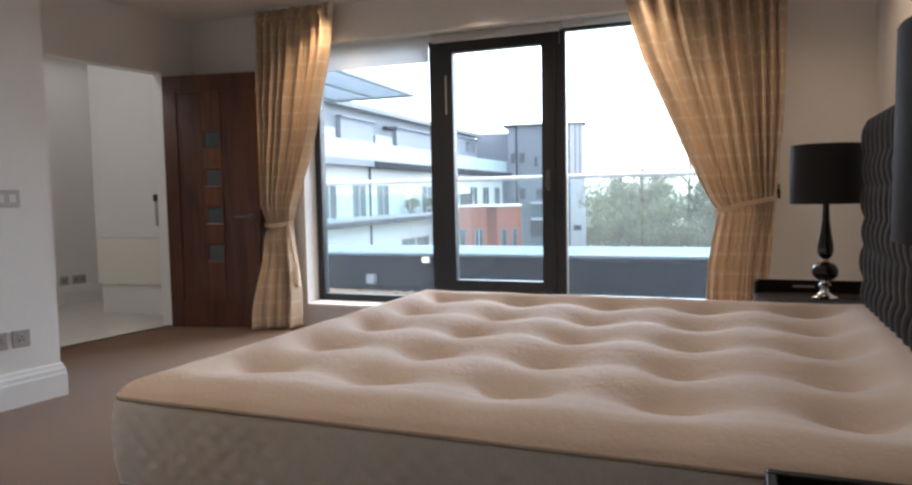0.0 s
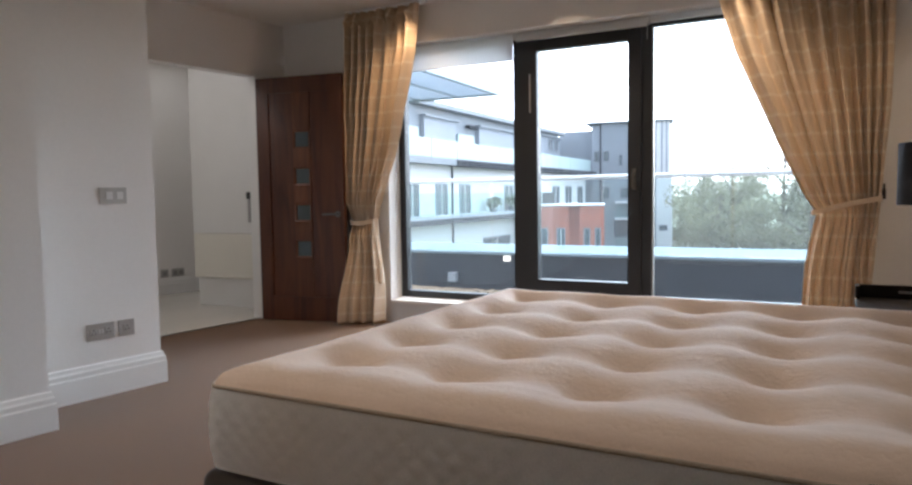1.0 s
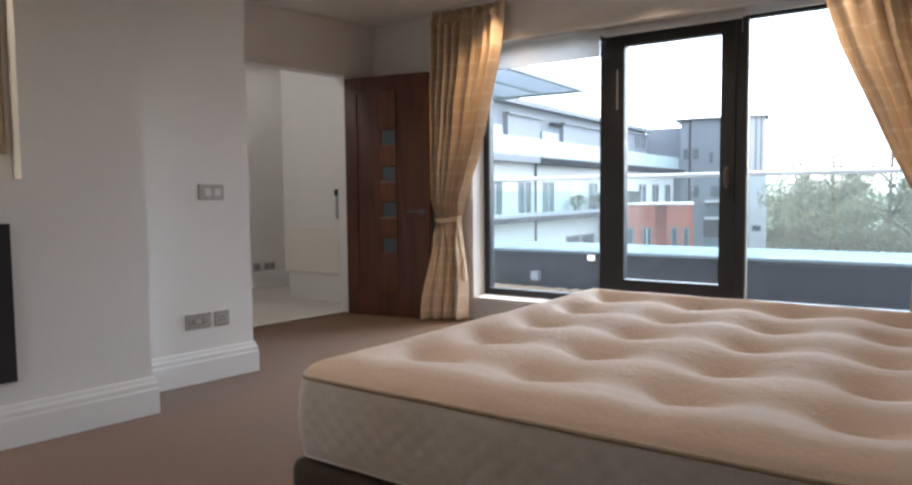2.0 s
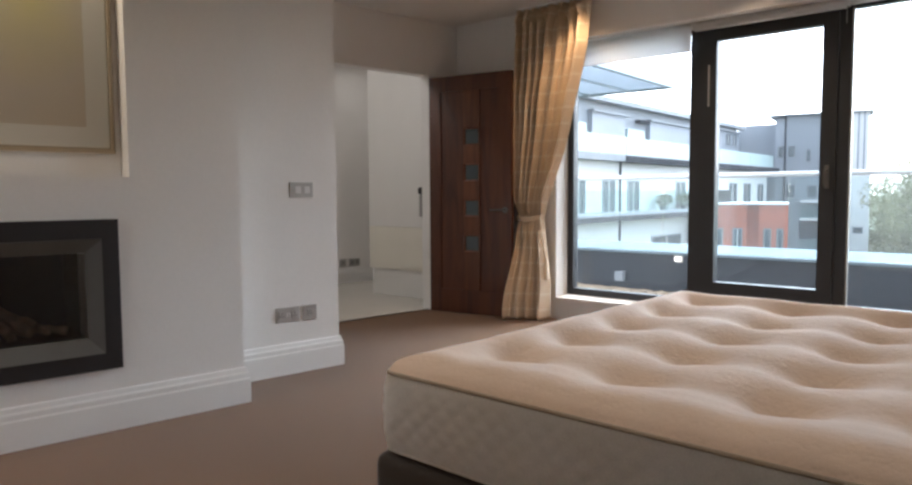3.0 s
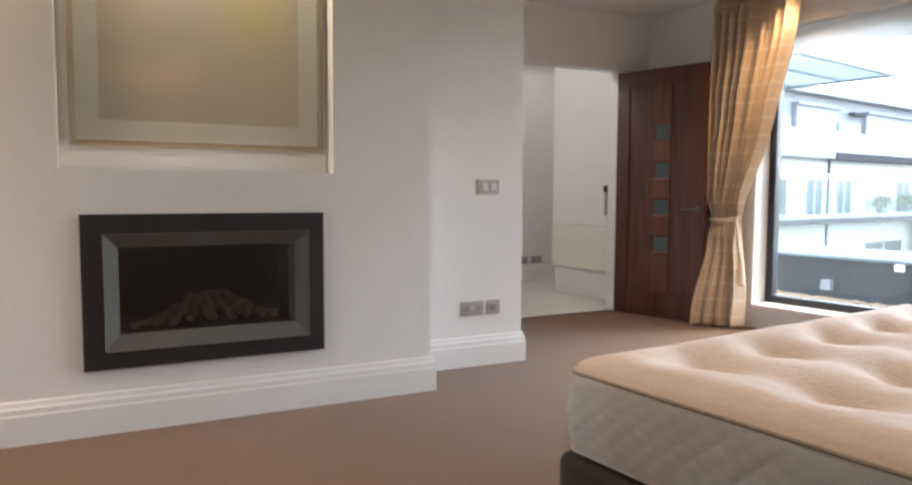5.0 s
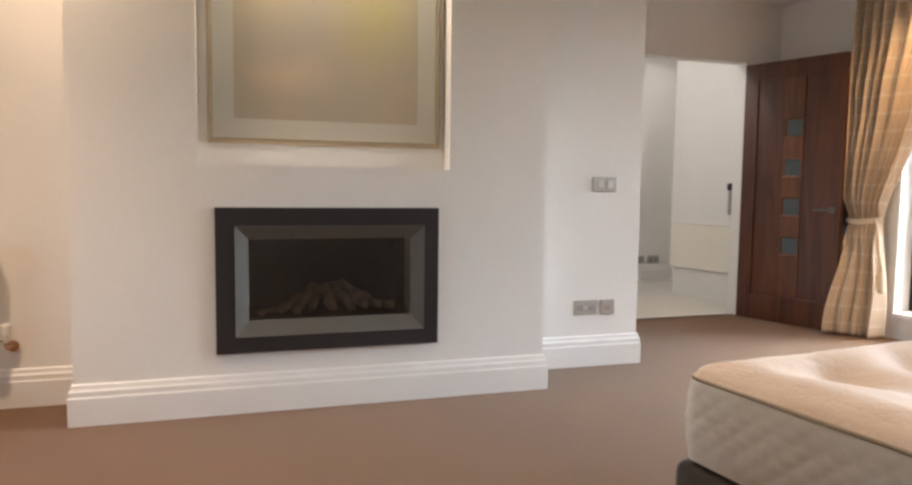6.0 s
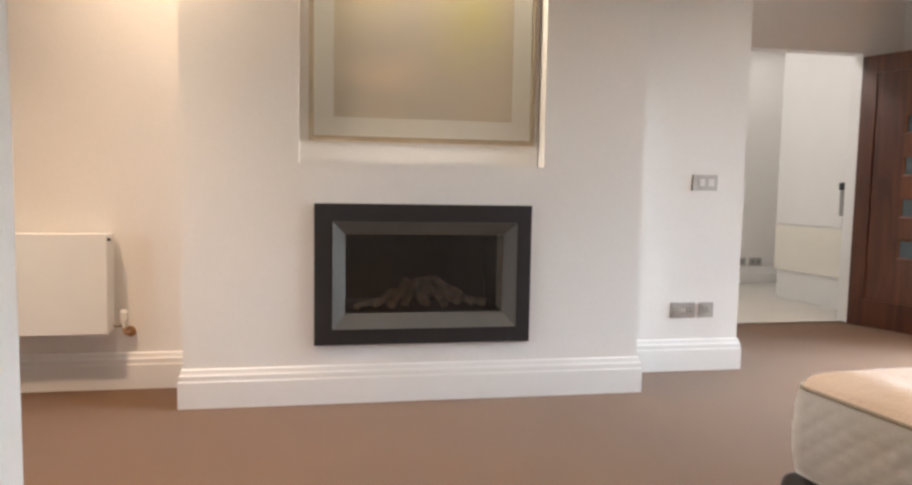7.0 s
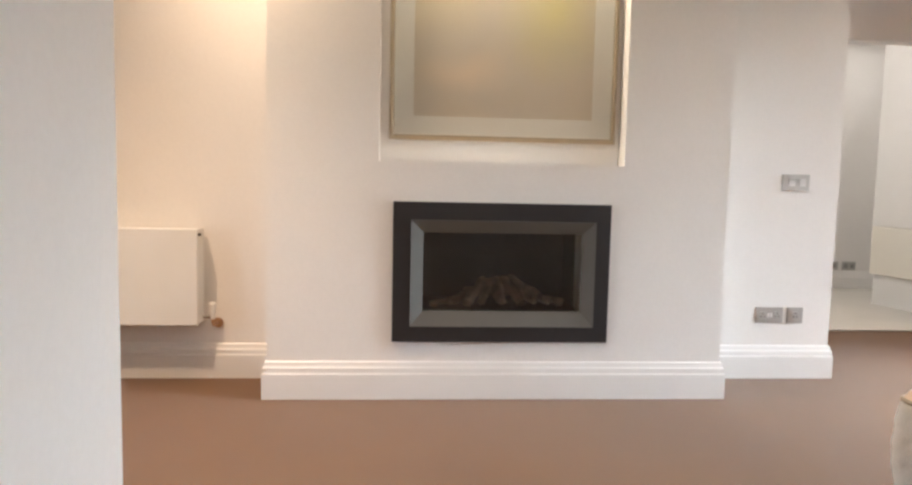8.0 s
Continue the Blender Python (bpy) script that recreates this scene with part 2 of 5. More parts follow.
M = dict(
    wall=material("painted_plaster", (0.80, 0.775, 0.745), 0.75, vary=0.02, scale=2.2, fine=0.012, fine_scale=60, bump=0.06, bump_scale=90),
    white=material("white_gloss_paint", (0.80, 0.785, 0.76), 0.5, vary=0.015, scale=4, fine=0.01),
    cream=material("cream_satin_panel", (0.80, 0.765, 0.68), 0.45, vary=0.02, scale=3, fine=0.01),
    ceiling=material("ceiling_paint", (0.78, 0.75, 0.70), 0.9, vary=0.02, scale=1.5, fine=0.01),
    carpet=material("taupe_carpet", (0.143, 0.073, 0.0275), 0.95, vary=0.10, scale=1.4, fine=0.28, fine_scale=260, bump=0.7, bump_scale=320, sheen=0.25, spec=0.1),
    tile=material("pale_floor_tile", (0.72, 0.69, 0.63), 0.25, vary=0.04, scale=2, fine=0.02),
    frame=material("anthracite_aluminium", (0.030, 0.032, 0.036), 0.42, 0.3, vary=0.05, scale=6, fine=0.03),
    steel=material("brushed_steel", (0.46, 0.45, 0.43), 0.38, 0.6, vary=0.05, scale=20, fine=0.08, fine_scale=300),
    chrome=material("chrome", (0.80, 0.79, 0.77), 0.12, 1.0, vary=0.02),
    plastic_grey=material("grey_plastic", (0.33, 0.32, 0.31), 0.5, vary=0.03),
    plastic_white=material("white_plastic", (0.80, 0.80, 0.78), 0.4, vary=0.02),
    black=material("black_plastic", (0.015, 0.015, 0.016), 0.4, vary=0.05),
    door=wood("mahogany_door", (0.056, 0.017, 0.008), (0.120, 0.037, 0.014)),
    door_centre=wood("mahogany_centre_rail", (0.085, 0.026, 0.010), (0.175, 0.057, 0.020)),
    door_glass=material("frosted_glass", (0.085, 0.11, 0.115), 0.25, vary=0.05, scale=30, spec=0.7),
    blind=translucent(material("blind_fabric", (0.84, 0.84, 0.83), 0.85, vary=0.02, fine=0.04, fine_scale=500), 0.58, (0.88, 0.88, 0.88)),
    pane=glass("window_glass", (0.97, 0.985, 0.985), film=0.008),
    rail_glass=glass("balustrade_glass", (0.90, 0.955, 0.955), film=0.010),
    cloth=curtain_cloth(),
    tick=material("mattress_ticking", (0.90, 0.735, 0.60), 0.8, vary=0.05, scale=5, fine=0.05, fine_scale=420, bump=0.5, bump_scale=75, sheen=0.3),
    border=quilted(),
    piping=material("mattress_piping", (0.44, 0.37, 0.28), 0.7, vary=0.06, scale=30, fine=0.1),
    divan=material("dark_divan_fabric", (0.028, 0.022, 0.020), 0.8, vary=0.08, scale=12, fine=0.2, fine_scale=420, bump=0.3, bump_scale=400, sheen=0.2),
    velvet=material("charcoal_velvet", (0.032, 0.028, 0.027), 0.85, vary=0.10, scale=8, fine=0.1, fine_scale=300, sheen=0.12, spec=0.2),
    espresso=material("espresso_lacquer", (0.016, 0.012, 0.010), 0.5, spec=0.25, vary=0.1, scale=9, fine=0.05, stretch=(1, 8, 8)),
    shade=material("black_lampshade_cloth", (0.012, 0.012, 0.014), 0.7, vary=0.05, fine=0.15, fine_scale=500, bump=0.2, bump_scale=500),
    lamp_black=material("black_glass_lamp", (0.010, 0.009, 0.010), 0.12, vary=0.05, coat=0.4),
    firebox=material("soot_black_steel", (0.030, 0.028, 0.027), 0.7, vary=0.2, scale=9, fine=0.1),
    fire_frame=material("graphite_steel", (0.045, 0.044, 0.047), 0.45, 0.5, vary=0.05, scale=5, fine=0.04),
    fire_trim=material("pewter_steel", (0.125, 0.124, 0.116), 0.5, 0.4, vary=0.04, scale=8, fine=0.03),
    log=material("ceramic_log", (0.32, 0.23, 0.165), 0.9, vary=0.55, scale=16, fine=0.25, fine_scale=60, bump=0.8, bump_scale=45),
    ember=material("ember_bed", (0.06, 0.045, 0.035), 0.95, vary=0.3, scale=40, fine=0.3, bump=0.6, bump_scale=80),
    champagne=material("champagne_metal_frame", (0.42, 0.36, 0.27), 0.42, 0.9, vary=0.05, scale=10, fine=0.04),
    mount=material("cream_mount_board", (0.88, 0.83, 0.76), 0.85, vary=0.02, fine=0.03),
    art=art_paint(),
    brass=material("copper_pipe", (0.60, 0.38, 0.22), 0.3, 0.9, vary=0.08),
    paving=material("terrace_paving", (0.26, 0.24, 0.21), 0.8, vary=0.15, scale=3, fine=0.1, fine_scale=40, bump=0.3, bump_scale=60),
    membrane=material("dark_parapet_cladding", (0.016, 0.020, 0.027), 0.75, spec=0.15, vary=0.12, scale=2, fine=0.06),
    coping=material("pale_coping_metal", (0.115, 0.155, 0.178), 0.8, 0.0, vary=0.08, scale=2, fine=0.04, spec=0.2),
    rail=material("satin_handrail", (0.50, 0.52, 0.53), 0.4, 0.5, vary=0.03),
    rocker=material("pale_grey_plastic", (0.68, 0.67, 0.65), 0.4, vary=0.03),
    pebble=material("pebbles", (0.27, 0.20, 0.13), 0.85, vary=0.3, scale=20, fine=0.2),
    render_white=material("white_render", (0.49, 0.49, 0.495), 0.85, vary=0.03, scale=0.4, fine=0.03, fine_scale=4),
    clad_grey=material("grey_cladding", (0.150, 0.168, 0.190), 0.6, vary=0.05, scale=0.5, fine=0.03, fine_scale=6),
    clad_pale=material("pale_grey_cladding", (0.190, 0.210, 0.238), 0.6, vary=0.05, scale=0.5, fine=0.03, fine_scale=6),
    clad_mid=material("slate_grey_cladding", (0.15, 0.168, 0.19), 0.6, vary=0.06, scale=0.5, fine=0.03, fine_scale=6),
    fascia=material("dark_fascia", (0.018, 0.021, 0.027), 0.9, spec=0.1, vary=0.08, scale=1),
    far_pane=material("far_window_glass", (0.05, 0.065, 0.075), 0.15, vary=0.2, scale=0.7, spec=0.3),
    milk_glass=material("milky_green_glass", (0.28, 0.36, 0.365), 0.35, vary=0.05, scale=0.5, fine=0.03, fine_scale=3),
    far_glass=glass("far_balcony_glass", (0.88, 0.95, 0.94), film=0.012, ior=1.06),
    louvre=material("louvre_aluminium", (0.22, 0.28, 0.34), 0.45, 0.3, vary=0.05),
    brick=material("red_brick", (0.31, 0.10, 0.062), 0.85, vary=0.15, scale=2, fine=0.15, fine_scale=9),
    lit=glowing("lit_lamp_lens", (1.0, 0.85, 0.6), 0.6),
    # milky film greys the firebox view, in place of the room's reflection
    fire_glass=glass("fire_glass", (0.95, 0.95, 0.95), film=0.055, gloss_rough=0.3, ior=1.6),
    grass=material("ground", (0.10, 0.115, 0.06), 0.95, vary=0.3, scale=0.08, fine=0.2, fine_scale=1.5),
    bark=material("bark", (0.10, 0.08, 0.06), 0.9, vary=0.2, scale=3),
    leaf=translucent(material("autumn_leaves", (0.175, 0.168, 0.105), 0.8, vary=0.45, scale=0.35, fine=0.25, fine_scale=3), 0.45, (0.19, 0.185, 0.115)),
    bush=material("box_leaves", (0.05, 0.075, 0.03), 0.8, vary=0.3, scale=3, fine=0.2),
)

# ---- mesh helpers ----


def part(name, bm, mat, parent=None, label="", smooth=False, m=None, shadow=True):
    """Links a bmesh as one mesh object, under parent if one is given."""
    bmesh.ops.recalc_face_normals(bm, faces=bm.faces)
    me = bpy.data.meshes.new(name)
    bm.to_mesh(me)
    bm.free()
    me.materials.append(M[mat])
    if smooth:
        me.polygons.foreach_set("use_smooth", [True] * len(me.polygons))
        me.set_sharp_from_angle(angle=radians(42))
    ob = new(name, me)
    if parent:
        ob.parent = parent
    if m is not None:
        ob.matrix_basis = m
    if label:
        ob["label"] = label
    ob.visible_shadow = shadow
    return ob


def thing(name, label, category, m=None, group="", kind=""):
    ob = new(name)
    ob.empty_display_size = 0.1
    if m is not None:
        ob.matrix_basis = m
    return tagged(ob, label, category, group, kind)


def box(x0, x1, y0, y1, z0, z1, r=0.0, seg=2):
    bm = bmesh.new()
    bmesh.ops.create_cube(bm, size=1.0)
    for v in bm.verts:
        v.co = Vector((x0 + (v.co.x + 0.5) * (x1 - x0), y0 + (v.co.y + 0.5) * (y1 - y0), z0 + (v.co.z + 0.5) * (z1 - z0)))
    if r:
        bmesh.ops.bevel(bm, geom=bm.edges[:], offset=r, segments=seg, profile=0.5, affect="EDGES")
    return bm


def join(*bms):
    first = bms[0]
    for b in bms[1:]:
        me = bpy.data.meshes.new("tmp")
        b.to_mesh(me)
        b.free()
        first.from_mesh(me)
        bpy.data.meshes.remove(me)
    return first


def moved(bm, m):
    bm.transform(m)
    return bm


def lathe(profile, n=32):
    """Revolves (radius, z) pairs round the z axis."""
    bm = bmesh.new()
    rings = []
    for r, z in profile:
        rings.append([bm.verts.new((r * math.cos(2 * math.pi * k / n), r * math.sin(2 * math.pi * k / n), z)) for k in range(n)])
    for a, b in zip(rings, rings[1:]):
        for k in range(n):
            bm.faces.new((a[k], a[(k + 1) % n], b[(k + 1) % n], b[k]))
    bm.faces.new(rings[0][::-1])
    bm.faces.new(rings[-1])
    return bm


def tube(points, r, n=10):
    """A round bar along points."""
    bm = bmesh.new()
    pts = [Vector(p) for p in points]
    rings = []
    for i, p in enumerate(pts):
        d = (pts[min(i + 1, len(pts) - 1)] - pts[max(i - 1, 0)]).normalized()
        side = d.cross(Vector((0, 0, 1)) if abs(d.z) < 0.9 else Vector((1, 0, 0))).normalized()
        up = side.cross(d)
        rr = r[i] if isinstance(r, (list, tuple)) else r
        rings.append([bm.verts.new(p + rr * (math.cos(2 * math.pi * k / n) * side + math.sin(2 * math.pi * k / n) * up)) for k in range(n)])
    for a, b in zip(rings, rings[1:]):
        for k in range(n):
            bm.faces.new((a[k], a[(k + 1) % n], b[(k + 1) % n], b[k]))
    bm.faces.new(rings[0][::-1])
    bm.faces.new(rings[-1])
    return bm


def prism(poly, z0, z1):
    bm = bmesh.new()
    low = [bm.verts.new((x, y, z0)) for x, y in poly]
    high = [bm.verts.new((x, y, z1)) for x, y in poly]
    n = len(poly)
    for k in range(n):
        bm.faces.new((low[k], low[(k + 1) % n], high[(k + 1) % n], high[k]))
    bm.faces.new(low[::-1])
    bm.faces.new(high)
    return bm


def moulding(path, profile):
    """Sweeps (depth, height) pairs along a plan line with mitred corners; depth goes to the line's right."""
    bm = bmesh.new()
    pts = [Vector((x, y)) for x, y in path]
    rings = []
    for i, p in enumerate(pts):
        ways = []
        if i > 0:
            ways.append((p - pts[i - 1]).normalized())
        if i < len(pts) - 1:
            ways.append((pts[i + 1] - p).normalized())
        normals = [Vector((w.y, -w.x)) for w in ways]
        mid = sum(normals, Vector((0, 0))).normalized()
        stretch = 1 / max(0.2, mid.dot(normals[0]))
        rings.append([bm.verts.new((p.x + mid.x * d * stretch, p.y + mid.y * d * stretch, z)) for d, z in profile])
    for a, b in zip(rings, rings[1:]):
        for k in range(len(profile) - 1):
            bm.faces.new((a[k], b[k], b[k + 1], a[k + 1]))
    bm.faces.new(rings[0])
    bm.faces.new(rings[-1][::-1])
    return bm


def plate(a0, a1, us, zs, holes, axis="x"):
    """A slab between a0 and a1 across the given axis, cut along us and zs; holes are the (column, row) cells left out."""
    bm = bmesh.new()
    made = {}

    def vert(side, i, k):
        key = (side, i, k)
        if key not in made:
            a = a1 if side else a0
            made[key] = bm.verts.new((a, us[i], zs[k]) if axis == "x" else (us[i], a, zs[k]))
        return made[key]
    cells = {(i, k) for i in range(len(us) - 1) for k in range(len(zs) - 1)} - set(holes)
    for i, k in cells:
        c = [(i, k), (i + 1, k), (i + 1, k + 1), (i, k + 1)]
        for side in (0, 1):
            bm.faces.new([vert(side, *q) for q in (c if side else c[::-1])])
        for (p, q), other in (((c[0], c[1]), (i, k - 1)), ((c[1], c[2]), (i + 1, k)), ((c[2], c[3]), (i, k + 1)), ((c[3], c[0]), (i - 1, k))):
            if other not in cells:
                bm.faces.new((vert(0, *p), vert(0, *q), vert(1, *q), vert(1, *p)))
    return bm


def structure(name, bm, mat, m=None, label="", category=""):
    ob = part(name, bm, mat, None, m=m)
    return tagged(ob, label, category, kind="structure")


# the window wall's own frame: x along it, y outwards, origin in the glass plane
WIN = pose(0, 5.16, 0, 0, 0, 7.745)
K = 1.0092


def win_to_plan(u, v):
    p = WIN @ Vector((u, v, 0))
    return p.x, p.y


# ---- the room ----
XC, XP, XR, XD = -3.289, -3.644, -3.645, -4.82   # chimney face, pier face, radiator wall, doorway wall
FACE, OUT = -0.205, 0.12                        # window wall's inner and outer face
EAST = [(0.19, 4.98), (1.02, -1.12)]

structure("floor", prism([(XD - 0.03, 4.6), (XD - 0.03, 2.2), (XR - 0.1, 2.2), (XR - 0.1, -3.1), (1.35, -3.1), (1.35, 5.2), (-0.3, 5.2)], -0.12, 0.0), "carpet",
          label="taupe brown cut-pile carpet over the bedroom floor", category="carpet")
structure("ceiling", prism([(-7.2, 2.0), (XR - 0.4, 2.0), (XR - 0.4, -3.2), (1.4, -3.2), (1.4, 5.5), (-0.3, 5.3), (-4.8, 4.7), (-4.8, 5.2), (-7.2, 5.2)], CEIL, CEIL + 0.2), "ceiling",
          label="plain off-white plaster ceiling", category="ceiling")

# chimney breast with the picture niche and the fire opening: front made of butted blocks
Y0, Y1, NL, NR, NB, NT = -0.647, 1.515, -0.141, 1.004, 1.11, 2.44
FX0, FX1, FZ0, FZ1 = 0.068, 0.810, 0.415, 0.79
BACK = XC - 0.11
front = plate(BACK, XC, [Y0, NL, FX0, FX1, NR, Y1], [0, FZ0, FZ1, NB, NT, CEIL], [(2, 1), (1, 3), (2, 3), (3, 3)])
structure("wall_chimney_breast", front, "wall", label="off-white plastered chimney breast with a picture niche", category="wall")
structure("wall_chimney_core", plate(XR - 0.30, BACK, [Y0, FX0 - 0.05, FX1 + 0.05, Y1], [0, FZ0 - 0.05, FZ1 + 0.05, CEIL], [(1, 1)]), "wall",
          label="off-white plastered back of the niche", category="wall")
structure("wall_pier", box(XD, XP, Y1, 2.285, 0, CEIL), "wall", label="off-white plastered wall pier beside the doorway", category="wall")
structure("wall_radiator", box(XR - 0.12, XR, -3.0, Y0, 0, CEIL), "wall", label="off-white plastered wall behind the radiator", category="wall")
# opening of an assumed window, sized for the daylight it lets in
SW0, SW1, SZ0, SZ1 = -1.85, -0.70, 0.40, 2.15
structure("wall_south", plate(-3.12, -3.0, [XR - 0.12, SW0, SW1, 1.35], [0, SZ0, SZ1, CEIL], [(1, 1)], "y"), "wall",
          label="plain plastered end wall out of view, with an added daylight window", category="wall")
structure("wall_partition", box(-1.50, 1.25, -0.76, -0.605, 0, CEIL, 0.004, 1), "wall", label="off-white plastered partition end", category="wall")

# doorway wall with its opening up to the corner jamb
DOOR_L, HEAD = 2.62, 2.072
structure("wall_doorway", plate(XD - 0.1, XD, [2.285, DOOR_L, 4.0, 4.45], [0, HEAD, CEIL], [(1, 0)]), "wall",
          label="off-white plastered wall over the doorway", category="wall")
structure("door_lining", join(box(XD - 0.105, XD + 0.006, 3.965, 3.999, 0, HEAD - 0.001), box(XD - 0.105, XD + 0.004, DOOR_L, 3.965, HEAD - 0.018, HEAD - 0.001)), "white",
          label="white painted door lining", category="door frame")

# window wall
WL, WR, SILL, SOFF = -3.80 * K, -0.42 * K, 0.185, 2.235
U0, U1 = -4.93 * K, 0.192 * K
structure("wall_window", plate(FACE, OUT, [U0, WL, WR, U1 + 0.15], [-0.1, SILL - 0.03, SOFF, CEIL], [(1, 1)], "y"),
          "wall", WIN, "off-white plastered wall round the balcony window", "wall")
structure("window_sill", box(WL + 0.002, WR - 0.002, FACE - 0.025, -0.03, SILL - 0.03, SILL, 0.006), "white", WIN, "white painted low window sill", "window sill")
# side wall behind the bed
ax, ay = EAST[0]
bx, by = EAST[1]
structure("wall_bed", prism([(ax, ay), (bx, by), (1.22, -3.05), (1.4, -3.05), (bx + 0.2, by), (ax + 0.2, ay)], 0, CEIL), "wall",
          label="off-white plastered wall behind the bed", category="wall")

# skirting boards: tall stepped profile
SK = [(0, 0), (0.022, 0), (0.022, 0.118), (0.018, 0.126), (0.018, 0.146), (0.012, 0.156), (0.009, 0.172), (0.004, 0.178), (0, 0.178)]
structure("baseboard", moulding([(XR, -2.99), (XR, Y0), (XC, Y0), (XC, Y1), (XP, Y1), (XP, 2.285), (XD + 0.001, 2.285)], SK), "white",
          label="tall white moulded skirting board", category="baseboard")
structure("baseboard_partition", moulding([(1.0, -0.605), (-1.50, -0.605), (-1.50, -0.76)][::-1], [(d, z) for d, z in SK]), "white",
          label="tall white moulded skirting board", category="baseboard")
bl = [win_to_plan(U0 + 0.15, FACE), win_to_plan(WL - 0.05, FACE)]
structure("baseboard_window", moulding(bl, SK), "white", label="tall white moulded skirting board", category="baseboard")

# ---- hall behind the doorway ----
structure("floor_hall", box(-7.1, XD - 0.031, 2.2, 5.1, -0.12, 0.004), "tile", label="pale polished hall floor", category="floor")
structure("wall_hall_far", box(-7.1, -6.97, 2.1, 5.1, 0, CEIL), "wall", label="white hall end wall", category="wall")
structure("wall_hall_left", box(-6.97, XD - 0.1, 2.1, 2.25, 0, CEIL), "wall", label="white hall side wall", category="wall")
HALL = pose(-6.05, 4.17, 0, 0, 0, 8.6)
structure("wall_hall_right", box(0.004, 1.30, 0.06, 0.95, 0, CEIL), "wall", HALL, "white hall side wall", "wall")
structure("wall_hall_back", box(-7.1, -5.9, 5.0, 5.12, 0, CEIL), "wall", label="white hall recess wall", category="wall")
structure("baseboard_hall", moulding([(-6.97, 2.26), (-6.97, 4.98)], SK), "white", label="white hall skirting board", category="baseboard")

structure("threshold_strip", box(XD - 0.045, XD - 0.015, DOOR_L, 3.964, 0.0045, 0.010, 0.002), "steel", None, "thin metal carpet threshold strip", "threshold")

SPLIT = 0.700
cab = thing("fitted_cupboard", "tall white and cream fitted hall cupboard on a recessed plinth", "cupboard", HALL)
part("door_panel", box(0.0, 1.135, -0.002, 0.055, SPLIT + 0.003, 2.46, 0.004), "white", cab)
# yellower than the panel above it
part("lower_panel", box(0.0, 1.135, -0.002, 0.055, 0.275, SPLIT, 0.004), "cream", cab, "cream lower panel")
part("plinth", box(0.02, 1.13, 0.025, 0.059, 0.004, 0.272, 0.003), "white", cab)

ph = thing("intercom_handset", "black and white intercom handset on the hall cupboard", "intercom", HALL @ pose(0.765, -0.004, 0.79))
part("base", box(-0.035, 0.035, -0.025, 0.0, 0.02, 0.26, 0.008), "plastic_white", ph)
part("earpiece", box(-0.024, 0.024, -0.062, -0.025, 0.235, 0.30, 0.012), "black", ph, "black earpiece")
part("grip", box(-0.018, 0.018, -0.05, -0.028, 0.02, 0.233, 0.008), "plastic_grey", ph)
part("cord", tube([(0, -0.03, 0.02), (0.012, -0.035, -0.05), (-0.01, -0.03, -0.10), (0.0, -0.012, -0.02)], 0.004, 6), "plastic_white", ph)


def wall_plate(name, label, m, w, h, inserts, mat="steel"):
    """A steel plate on a wall: local x along the wall, y out of it, z up from the plate's centre."""
    t = thing(name, label, "socket" if "socket" in name else "switch", m)
    part("plate", box(-w / 2, w / 2, 0, 0.007, -h / 2, h / 2, 0.002), mat, t)
    for kind, x, iw, ih, im in inserts:
        piece = part(kind, box(x - iw / 2, x + iw / 2, 0.0072, 0.011, -ih / 2, ih / 2, 0.0015), im, t)
        if kind == "outlet":
            for px, pz in ((0, 0.010), (-0.009, -0.007), (0.009, -0.007)):
                part("pin_hole", box(x + px - 0.0025, x + px + 0.0025, 0.0112, 0.0118, pz - 0.004, pz + 0.004), "black", piece)
    return t


def on_pier(y, z):
    return pose(XP + 0.0005, y, z, 0, 0, -90)


wall_plate("light_switch", "brushed steel double light switch with white inserts on the pier", on_pier(2.045, 1.055), 0.150, 0.086,
           [("rocker", 0.022, 0.036, 0.040, "rocker"), ("rocker", -0.035, 0.036, 0.040, "rocker")])
wall_plate("twin_socket", "brushed steel twin power socket with grey outlets", on_pier(1.944, 0.343), 0.148, 0.086,
           [("outlet", -0.040, 0.040, 0.040, "steel"), ("outlet", 0.040, 0.040, 0.040, "steel"), ("rocker", -0.008, 0.010, 0.022, "plastic_white"), ("rocker", 0.008, 0.010, 0.022, "plastic_white")])
wall_plate("aerial_socket", "brushed steel single aerial socket beside the power socket", on_pier(2.086, 0.343), 0.088, 0.086,
           [("outlet", 0.0, 0.040, 0.040, "steel")])
wall_plate("twin_socket", "steel twin power socket low on the hall wall", pose(-6.9695, 4.58, 0.235, 0, 0, -90), 0.146, 0.086,
           [("outlet", -0.036, 0.046, 0.046, "plastic_grey"), ("outlet", 0.036, 0.046, 0.046, "plastic_grey")])
wall_plate("aerial_socket", "steel single socket low on the hall wall", pose(-6.9695, 4.42, 0.235, 0, 0, -90), 0.086, 0.086,
           [("outlet", 0.0, 0.046, 0.046, "plastic_grey")])

# ---- fireplace ----
fire = thing("gas_fireplace", "graphite wall-set gas fire with pewter trim and ceramic logs", "fireplace", pose(XC, 0, 0, 0, 0, 0))
fy0, fy1, fz0, fz1 = -0.073, 0.943, 0.276, 0.927


